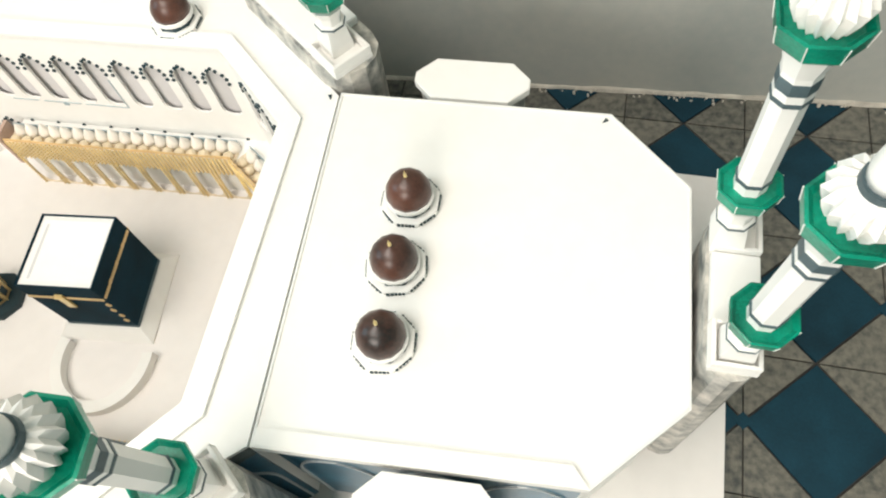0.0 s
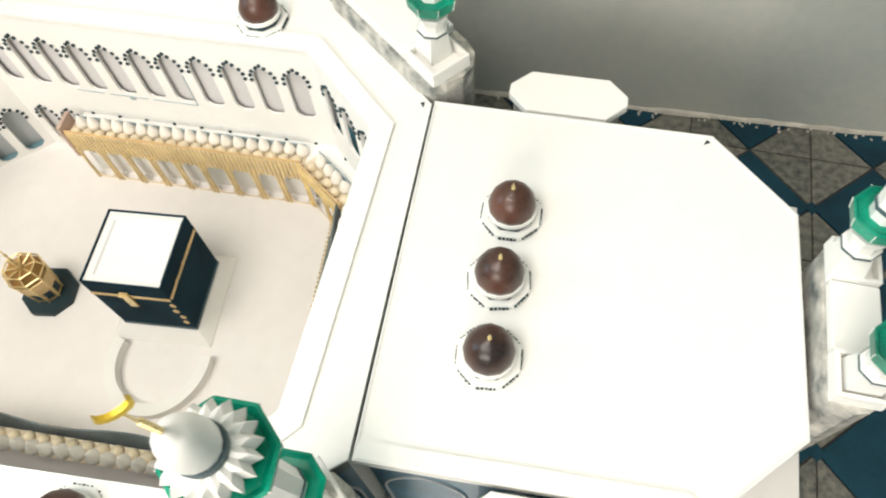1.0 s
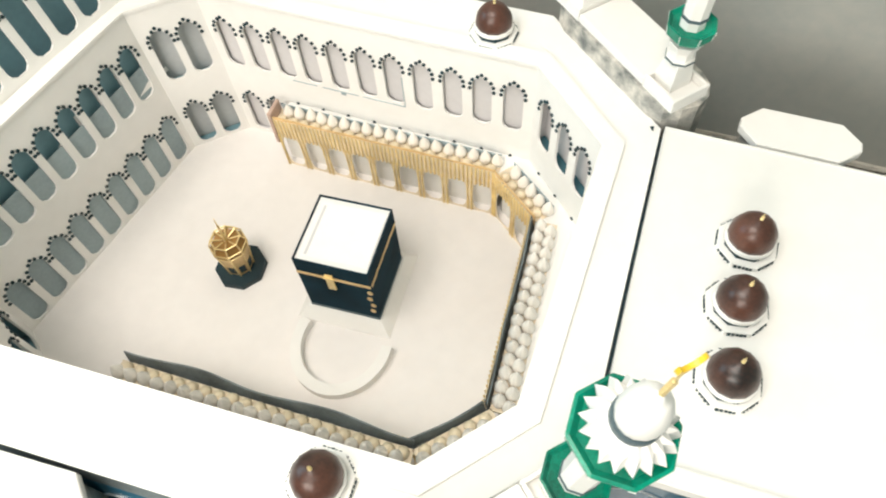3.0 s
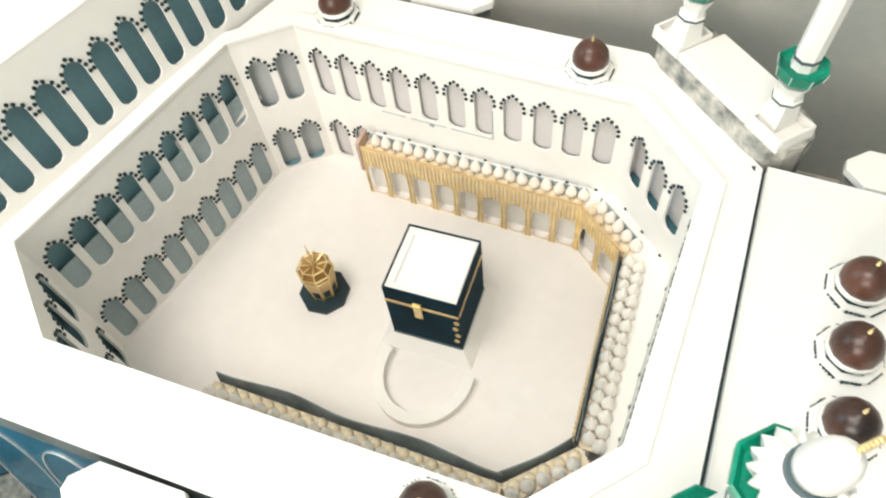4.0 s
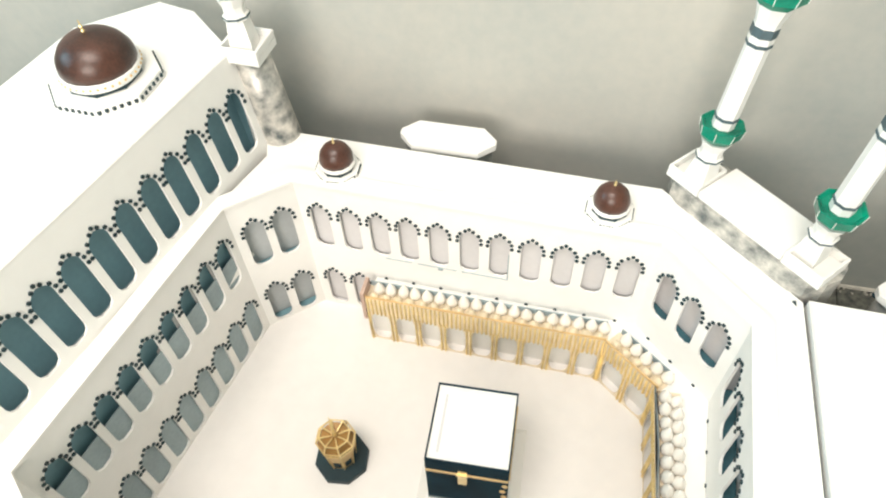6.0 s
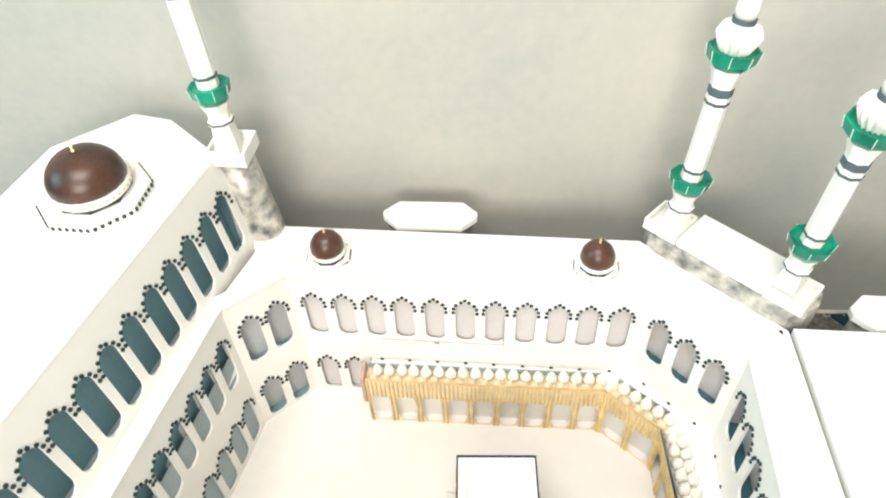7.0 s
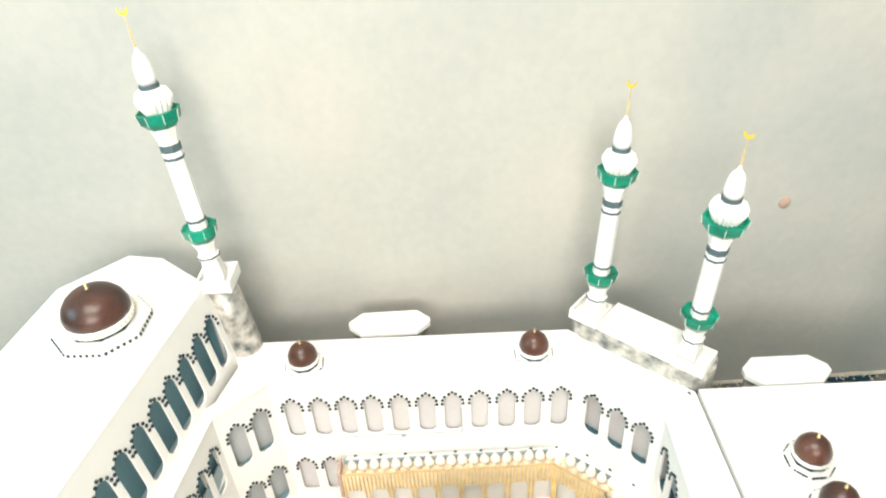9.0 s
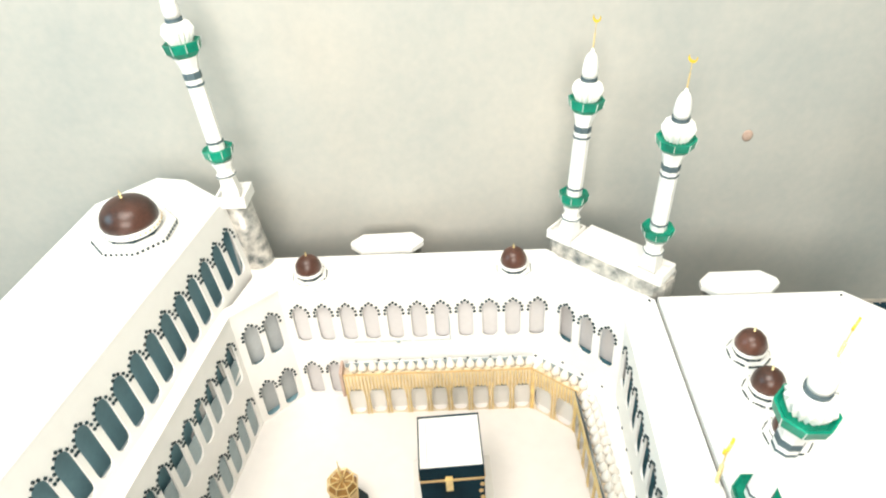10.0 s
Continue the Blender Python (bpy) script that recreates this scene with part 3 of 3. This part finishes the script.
tower = minaret()
tower.matrix_basis = pose(0.295, 0.299, GZ) @ pose(0, 0, 0, -5.1, 3.8, 0) @ pose(0, 0, 0, 0, 0, NE) @ Matrix.Diagonal((1, 1, 1.057, 1))
for mx, my, mz, mr, lean_y, lean_x, tall in (
    (0.437, 0.198, GZ, NE, 1.2, 1.6, 0.965),
    (0.905, -0.005, GZ, 90, -1.2, -3.2, 1.018),
    (0.915, -0.121, GZ, 90, 2.9, -1.5, 0.96),
    (0.450, -0.331, GZ, 48, 4.0, 3.0, 0.92),
    (0.317, -0.488, GZ, 48, 2.7, -0.3, 0.97),
    (-0.355, 0.276, 0.492, 10, -5.2, -4.9, 1.035),
):
    copy_thing(tower, pose(mx, my, mz) @ pose(0, 0, 0, lean_y, lean_x, 0) @ pose(0, 0, 0, 0, 0, mr) @ Matrix.Diagonal((1, 1, tall, 1)))


def drum_pedestal(x, y, z):
    t = thing("drum_pedestal", (x, y, 0), "tall mottled grey foil cylinder with a white tray top", "pedestal")
    bm = lathe([(0.038, 0.006), (0.036, 0.15), (0.034, 0.28), (0.030, 0.38), (0.026, z - 0.012)], 20)
    for v in bm.verts:
        v.co.x, v.co.y = v.co.x + 0.024 * (1 - v.co.z / z), v.co.y + 0.028 * (1 - v.co.z / z)
    part("body", bm, MARBLE, t, "mottled silver-grey foil", smooth=True)
    k = 0.029
    part("tray", boxes(((-k, -k, z - 0.012), (k, k, z))), PAPER, t)
    part("tray_rim", boxes(((-k, -k, z), (k, -k + 0.004, z + 0.012)), ((-k, k - 0.004, z), (k, k, z + 0.012)), ((-k, -k + 0.004, z), (-k + 0.004, k - 0.004, z + 0.012)), ((k - 0.004, -k + 0.004, z), (k, k - 0.004, z + 0.012)), bevel=0.0008), PAPER, t)
    return t


drum_pedestal(-0.354, 0.279, 0.492)

# ---- inside the courtyard ----
GROUND = 0.008


def cube_shrine():
    t = thing("cube_shrine", (0.0597, -0.0517, GROUND), "black cloth-covered cube with gold belt and white roof", "shrine", turn=5.8)
    h, w = 0.0575, 0.0575
    foot = bmesh.new()
    rings = [[foot.verts.new((x * (w + e), y * (h + e), z)) for x, y in ((-1, -1), (1, -1), (1, 1), (-1, 1))] for e, z in ((0.020, 0.0), (0.020, 0.003), (0.004, 0.020), (-0.004, 0.020))]
    for p, q in zip(rings, rings[1:]):
        for k in range(4):
            foot.faces.new((p[k], p[(k + 1) % 4], q[(k + 1) % 4], q[k]))
    foot.faces.new(rings[0][::-1])
    part("plinth", foot, PAPER, t, "sloping white card skirt")
    for a, b in (((-w, -h - 0.0010), (w, -h - 0.0002)), ((w + 0.0002, -h), (w + 0.0010, h))):
        part("hem", boxes(((a[0], a[1], 0.0202), (b[0], b[1], 0.0265))), GREYBAND, t, "grey hem along the foot of the cloth")
    square = [(-w, -h), (w, -h), (w, h), (-w, h)]
    part("body", ring(square, offset(square, -0.002), 0.010, 0.164), NAVY, t, "dark navy-black cloth sides")
    part("roof", boxes(((-w + 0.002, -h + 0.002, 0.150), (w - 0.002, h - 0.002, 0.1605))), PAPER, t, "white card roof")
    # Grey strip paints the west rim's shade onto the roof.
    part("roof_edge_shade", boxes(((-w + 0.0135, -h + 0.012, 0.1622), (-w + 0.0175, h - 0.016, 0.1626))), LIGHT_SHADE, t, "pale grey strip painting the shade along the west roof edge")
    part("roof_sheet", boxes(((-w + 0.012, -h + 0.010, 0.1605), (w - 0.004, h - 0.008, 0.1622)), bevel=0.0006), PAPER, t)
    bm = bmesh.new()
    for a, b in (((-w, -h), (w, -h)), ((w, -h), (w, h)), ((w, h), (-w, h)), ((-w, h), (-w, -h))):
        va, vb = Vector(a), Vector(b)
        d = (vb - va).normalized()
        nrm = Vector((d.y, -d.x))
        runs = ((0.02, 0.21), (0.29, 0.46), (0.54, 0.71), (0.79, 0.97)) if abs(d.y) > 0.5 else ((0.0, 0.5), (0.5, 1.0))
        for u0, u1 in runs:
            p = va + (vb - va) * ((u0 + u1) / 2) + nrm * 0.0008
            q = (vb - va).length * (u1 - u0) / 2
            z = 0.128 + random.uniform(-0.0008, 0.0008)
            e = abs(d.x) * q + abs(nrm.x) * 0.0009, abs(d.y) * q + abs(nrm.y) * 0.0009
            box(bm, (p.x - e[0], p.y - e[1], z - 0.0024), (p.x + e[0], p.y + e[1], z + 0.0024))
    part("belt", bm, GOLDPAPER, t, "gold embroidered belt")
    door = part("door", boxes(((-0.012, -h - 0.0035, 0.098), (0.001, -h - 0.0003, 0.140)), bevel=0.0008), GOLD, t, "gold door panel")
    part("bar", boxes(((-0.014, -h - 0.005, 0.131), (0.003, -h - 0.0036, 0.135))), GOLD, door)
    for k in range(4):
        bm = bmesh.new()
        bmesh.ops.create_uvsphere(bm, u_segments=10, v_segments=6, radius=0.0058, matrix=Matrix.Translation((w - 0.004 - 0.0028 * (k % 2), -h - 0.0002, 0.108 - 0.020 * k)) @ Matrix.Diagonal((0.8, 0.25, 1, 1)))
        part("medallion", bm, GOLDPAPER, t, "round gold medallion", smooth=True)
    for k in range(3):
        bm = bmesh.new()
        bmesh.ops.create_uvsphere(bm, u_segments=10, v_segments=6, radius=0.0058, matrix=Matrix.Translation((w + 0.0002, -h + 2 * h * (0.25 + 0.25 * k), 0.128)) @ Matrix.Diagonal((0.25, 1.0, 0.7, 1)))
        part("medallion", bm, GOLDPAPER, t, "round gold medallion", smooth=True)
    return t


cube_shrine()


def low_wall():
    bm = bmesh.new()
    rows = []
    n = 28
    for k in range(n + 1):
        a = math.radians(168 + (372 - 168) * k / n)
        cx, cy = 0.081, -0.156
        ry = 0.083 if math.sin(a) < 0 else 0.08
        rows.append([bm.verts.new((cx + r * 0.95 * math.cos(a), cy + (r / 0.077 * ry) * math.sin(a), z)) for r, z in ((0.083, GROUND), (0.083, GROUND + 0.019), (0.066, GROUND + 0.019), (0.066, GROUND))])
    for p, q in zip(rows, rows[1:]):
        for i in range(4):
            j = (i + 1) % 4
            bm.faces.new((p[i], p[j], q[j], q[i]))
    bm.faces.new(rows[0][::-1])
    bm.faces.new(rows[-1])
    return tagged(part("low_curved_wall", bm, PAPER), "low white card horseshoe wall beside the cube", "wall")


low_wall()


def lantern():
    t = thing("gold_lantern", (-0.142, -0.088, GROUND), "small gold lantern shrine on a dark octagonal base", "shrine", turn=10)
    part("base", prism(octagon(0.043), 0, 0.012, 0.001), DARK, t, "dark teal octagonal base")
    body = part("body", lathe([(0.0215, 0.012), (0.0225, 0.020), (0.0275, 0.068)], 8, math.pi / 8), GOLDPAPER, t, "gold paper body")
    for k in range(8):
        a0, a1 = math.pi / 8 + k * math.pi / 4, math.pi / 8 + (k + 1) * math.pi / 4
        bm = bmesh.new()
        quad = []
        for r, z, u in ((0.0226, 0.019, 0.2), (0.0226, 0.019, 0.8), (0.0248, 0.039, 0.8), (0.0248, 0.039, 0.2)):
            quad.append(Vector((r * ((1 - u) * math.cos(a0) + u * math.cos(a1)), r * ((1 - u) * math.sin(a0) + u * math.sin(a1)), z)))
        out = Vector((math.cos((a0 + a1) / 2), math.sin((a0 + a1) / 2), 0))
        f, g = [bm.verts.new(q + out * 0.0006) for q in quad], [bm.verts.new(q - out * 0.001) for q in quad]
        bm.faces.new(f)
        for e in range(4):
            bm.faces.new((f[e], f[(e + 1) % 4], g[(e + 1) % 4], g[e]))
        part("opening", bm, DARK, body, "dark window opening")
        rib = bmesh.new()
        c, sn = math.cos(a0), math.sin(a0)
        for p, q in (((0.0222, 0.012), (0.0282, 0.070)), ((0.0282, 0.070), (0.0300, 0.082)), ((0.0300, 0.082), (0.0235, 0.096)), ((0.0235, 0.096), (0.006, 0.092))):
            rod(rib, (p[0] * c, p[0] * sn, p[1]), (q[0] * c, q[0] * sn, q[1]), 0.0013)
        c1, s1 = math.cos(a1), math.sin(a1)
        for r, z in ((0.0282, 0.070), (0.0300, 0.082), (0.0235, 0.096)):
            rod(rib, (r * c, r * sn, z), (r * c1, r * s1, z), 0.0012)
        part("rib", rib, GOLD, t, "gold cage rib")
    part("dome", lathe([(0.0272, 0.068), (0.0278, 0.080), (0.0215, 0.092), (0.006, 0.088)], 8, math.pi / 8), OCHRE, t, "ochre paper under the gold cage")
    part("finial", lathe([(0.0035, 0.088), (0.0045, 0.096), (0.0015, 0.101), (0.003, 0.107), (0.0012, 0.112), (0.0026, 0.118), (0.0010, 0.123), (0.0026, 0.129), (0.0010, 0.135), (0.0008, 0.150)], 8), GOLD, t, "gold bead finial")
    return t


lantern()

# ---- beaded gallery round the cube ----
GALLERY = [(-0.172, 0.138), (0.222, 0.156), (0.306, 0.095), (0.337, -0.205), (0.264, -0.288), (-0.165, -0.316)]


LEAN = (0.0, 0.002, 0.005, 0.009, 0.010)


def gallery():
    t = thing("beaded_gallery", (0, 0, 0), "low gallery of gold bead strings topped with white shells", "gallery")
    top = 0.116
    for i in range(len(GALLERY) - 1):
        depth = 0.036 if i < 3 else 0.030
        brow = 0.132 if i < 3 else 0.129
        a, b = Vector(GALLERY[i]), Vector(GALLERY[i + 1])
        d = (b - a).normalized()
        length, turn = (b - a).length, math.degrees(math.atan2(d.y, d.x))
        side = part("gallery_side", boxes(((0.0, 0.016, GROUND), (length, 0.018, top - 0.004))), PAPER, t, "white card back behind the bead strings")
        side.matrix_basis = pose(a.x, a.y, 0, 0, 0, turn)
        # Dark strip added to paint the shade at the top of each opening.
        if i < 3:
            part("opening_shade", boxes(((0.002, 0.0145, 0.066), (length - 0.002, 0.0158, 0.079))), UMBER, side, "added dark strip painting the shade inside the openings")
        part("roof", boxes(((-0.003, 0.003, top - 0.004), (length + 0.003, depth, top))), SAND, side, "pale gold roof strip")
        brow_sheet = bmesh.new()
        steps = max(2, int(length / 0.012))
        rows = []
        for k in range(steps + 1):
            x = length * k / steps
            wob = 0.001 * math.sin(x * 55 + i) + random.uniform(-0.0006, 0.0006)
            lean = LEAN[i] * (1 + 0.35 * math.sin(x * 32 + i))
            rows.append([brow_sheet.verts.new((x, y, z)) for y, z in ((0.0008, 0.090), (0.0008 - lean, brow + wob), (0.0028 - lean, brow + wob), (0.0028, 0.090))])
        for p, q in zip(rows, rows[1:]):
            for e in range(4):
                brow_sheet.faces.new((p[e], p[(e + 1) % 4], q[(e + 1) % 4], q[e]))
        brow_sheet.faces.new(rows[0])
        brow_sheet.faces.new(rows[-1][::-1])
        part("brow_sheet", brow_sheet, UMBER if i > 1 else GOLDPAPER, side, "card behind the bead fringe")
        count = max(1, round(length / 0.043))
        pitch = length / count
        part("arch_sheet", oval_sheet(length, count, GROUND, 0.0905, 0.0007), SAND, side, "pale gold paper cut with oval openings")
        front = boxes(((0.0, 0.0, 0.090), (length, 0.0007, brow - (0.004 if i < 3 else 0.014))))
        for v in front.verts:
            v.co.y -= LEAN[i] * 1.3 * max(0, (v.co.z - 0.090) / (brow - 0.090))
        part("gold_sheet", front, SAND, side, "pale gold paper behind the beads")
        band = bmesh.new()
        n = int(length / 0.0071)
        for k in range(n):
            x = (k + 0.5) * length / n
            for z in np.arange(0.088, brow - (0.001 if i < 3 else 0.016), 0.0056):
                add_bead(band, x + random.uniform(-0.0004, 0.0004), -0.0014 - LEAN[i] * 1.3 * (float(z) - 0.088) / (brow - 0.088), float(z), 0.0026)
        tagged(part("bead_band", band, GOLD, side, "gold bead fringe"), kind="stuff")
        for k in range(count + 1):
            post = bmesh.new()
            for dx in (-0.0034, 0.0034):
                for z in np.arange(GROUND + 0.002, 0.090, 0.0060):
                    add_bead(post, min(max(k * pitch + dx, 0.002), length - 0.002), -0.001, float(z), 0.0027)
            part("bead_post", post, GOLD, side)
        if i < 2:
            # Grey strip added so the gaps between shells look shadowed.
            part("shell_gap_shade", boxes(((0.0, depth + 0.0004, top - 0.004), (length, depth + 0.0018, top + 0.012))), SLIT_SHADE, side, "added grey strip painting the shaded gaps between the shells")
        m = max(2, round(length / 0.0205))
        for row, y in ((0, 0.012), (1, depth - 0.0085)):
            for k in range(m):
                x = (k + 0.5 + 0.3 * row) * length / m
                if x > length - 0.004:
                    continue
                ob = new("shell", LOW_SHELL if row == 0 and i != 2 else SHELL)
                ob.parent = side
                ob.matrix_basis = pose(x, y + random.uniform(-0.001, 0.001), top - 0.001, random.uniform(-6, 6), random.uniform(-6, 6), random.uniform(0, 360))
    part("end_cap", prism([(-0.179, 0.136), (-0.173, 0.136), (-0.175, 0.172), (-0.181, 0.172)], GROUND + 0.06, 0.140), PLUG, t, "brown card end")
    part("deck", prism([(-0.171, 0.144), (0.220, 0.162), (0.310, 0.098), (0.342, -0.205), (0.3868, -0.205), (0.3815, 0.1002), (0.2618, 0.2078), (-0.171, 0.1935)], 0.1128, 0.1148), PAPER, t, "white card deck between the gallery and the wall")
    return t


def add_bead(bm, x, y, z, r):
    v = [bm.verts.new((x + dx * r, y + dy * r, z + dz * r)) for dx, dy, dz in ((1, 0, 0), (0, 1, 0), (-1, 0, 0), (0, -1, 0), (0, 0, 1), (0, 0, -1))]
    for i in range(4):
        j = (i + 1) % 4
        bm.faces.new((v[i], v[j], v[4]))
        bm.faces.new((v[j], v[i], v[5]))


def oval_sheet(length, count, z0, z1, y):
    """A sheet cut with a row of upright ovals."""
    bm, pitch = bmesh.new(), length / count
    zc, hz, hx = 0.050, 0.038, pitch * 0.39
    for k in range(count):
        x0, x1, cx = k * pitch, (k + 1) * pitch, (k + 0.5) * pitch
        right = [(cx + hx * math.sin(math.pi * u / 10) ** 0.5, zc - hz * math.cos(math.pi * u / 10)) for u in range(11)]
        left = [(2 * cx - x, z) for x, z in right]
        bm.faces.new([bm.verts.new((x, 0, z)) for x, z in [(cx, z0), (x1, z0), (x1, z1), (cx, z1)] + right[::-1]])
        bm.faces.new([bm.verts.new((x, 0, z)) for x, z in [(x0, z0), (cx, z0)] + left + [(cx, z1), (x0, z1)]])
        loop = right + left[-2:0:-1]
        for p, q in zip(loop, loop[1:] + loop[:1]):
            bm.faces.new([bm.verts.new(c) for c in ((p[0], 0, p[1]), (q[0], 0, q[1]), (q[0], y, q[1]), (p[0], y, p[1]))])
    bmesh.ops.remove_doubles(bm, verts=bm.verts, dist=0.00005)
    return bm


def shell_mesh(name, profile, mat):
    bm = lathe(profile, 10)
    for f in bm.faces:
        f.smooth = True
    me = bpy.data.meshes.new(name)
    bm.to_mesh(me)
    bm.free()
    me.materials.append(mat)
    return me


SHELL = shell_mesh("shell", [(0.0084, 0.0), (0.0102, 0.004), (0.0096, 0.010), (0.0066, 0.017), (0.0032, 0.023), (0.0006, 0.028)], PEARL)
LOW_SHELL = shell_mesh("low_shell", [(0.0082, 0.0), (0.0092, 0.003), (0.0080, 0.007), (0.0046, 0.0098), (0.0008, 0.0115)], SANDSHELL)
gallery()

# ---- floor tiles ----


def tile_mesh(name, plan, z0, z1, mat):
    bm = prism(plan, z0, z1, 0.0003)
    bmesh.ops.recalc_face_normals(bm, faces=bm.faces)
    me = bpy.data.meshes.new(name)
    bm.to_mesh(me)
    bm.free()
    me.materials.append(mat)
    return me


def wall_y(x):
    return 0.4345 + 0.0555 * x


def floor_tiles():
    h, g = TILE / 2, 0.0012
    diamond = tile_mesh("diamond", [(h - 2 * g, 0), (0, h - 2 * g), (-h + 2 * g, 0), (0, -h + 2 * g)], -0.004, 0.0, SLATE)
    corner = tile_mesh("corner", [(h - g, 3 * g), (h - g, h - g), (3 * g, h - g)], -0.004, -0.0003, GRANITE)
    k = 0.013
    stud = tile_mesh("stud", [(k, 0), (0, k), (-k, 0), (0, -k)], -0.004, 0.0006, SLATE)
    rest = {"diamond": ([], [], SLATE, diamond), "corner": ([], [], GRANITE, corner), "stud": ([], [], SLATE, stud)}

    def lay(kind, m, single):
        verts, faces, mat, mesh = rest[kind]
        if single:
            ob = new(kind, mesh)
            ob.parent, ob.matrix_basis = floor, m
            return
        n = len(verts)
        verts.extend((m @ v.co)[:] for v in mesh.vertices)
        faces.extend([n + k for k in f.vertices] for f in mesh.polygons)

    for i in range(-18, 9):
        for j in range(-16, 2):
            x, y = TILE_X + i * TILE, TILE_Y + j * TILE
            if y - h > wall_y(x):
                continue
            near = 0.5 < x < 1.9 and y > -0.75
            lay("diamond", pose(x, y, 0), near)
            for q in range(4):
                lay("corner", pose(x, y, 0, 0, 0, 90 * q), near)
            lay("stud", pose(x - h, y, 0), near)
    for kind, (verts, faces, mat, mesh) in rest.items():
        me = bpy.data.meshes.new(kind + "_tiles")
        me.from_pydata(verts, [], faces)
        me.materials.append(mat)
        ob = new(kind + "_tiles", me)
        ob.parent = floor
        tagged(ob, kind="stuff")


floor_tiles()

# ---- small mark on the wall ----
bm = bmesh.new()
bmesh.ops.create_uvsphere(bm, u_segments=12, v_segments=8, radius=0.011, matrix=Matrix.Diagonal((1, 0.25, 1.2, 1)))
stain = part("wall_plug", bm, PLUG, smooth=True)
stain.matrix_basis = pose(0.668, wall_y(0.668) - 0.001, 0.484)
tagged(stain, "small rough brown plug in the painted wall", "wall plug")


# ---- crumbs along the foot of the wall ----
bm = bmesh.new()
for k in range(170):
    cx = random.uniform(0.45, 1.75)
    cr = random.uniform(0.0012, 0.0045) * (1.5 if random.random() < 0.08 else 1)
    cy = wall_y(cx) - abs(random.gauss(0.003, 0.007)) - cr
    m = Matrix.Translation((cx, cy, cr * 0.5)) @ Euler((random.random() * 6, random.random() * 6, random.random() * 6)).to_matrix().to_4x4() @ Matrix.Diagonal((1, random.uniform(0.5, 1), 0.6, 1))
    bmesh.ops.create_icosphere(bm, subdivisions=1, radius=cr, matrix=m)
tagged(part("plaster_crumbs", bm, CRUMB), "pale plaster crumbs lying along the foot of the wall", "debris", kind="stuff")

bm = bmesh.new()
rows = []
for k in range(120):
    cx = -1.2 + 3.4 * k / 119
    dep, hgt = 0.0055 + random.uniform(-0.0015, 0.002), 0.006 + random.uniform(-0.002, 0.002)
    cy = wall_y(cx)
    rows.append([bm.verts.new(c) for c in ((cx, cy, 0.0), (cx, cy - dep, 0.0), (cx, cy - dep * 0.6, hgt * 0.7), (cx, cy, hgt))])
for p, q in zip(rows, rows[1:]):
    for e in range(3):
        bm.faces.new((p[e], p[e + 1], q[e + 1], q[e]))
tagged(part("baseboard", bm, CRUMB), "rough pale mortar line along the foot of the wall", "trim", kind="structure")

# ---- nicks in the card ----
for nx, ny, na in ((0.772, 0.150, 20), (-0.285, -0.415, 60), (0.434, 0.145, 80)):
    nick = part("card_nick", prism([(0, 0), (0.008, 0.0015), (0.0055, 0.006)], 0.0, 0.0012), DARK, hall if nx > 0.46 else court, "small dark torn nick")
    nick.matrix_basis = pose(nx, ny, LOW + 0.0002 if nx > 0.46 else ROOF + 0.0002, 0, 0, na)
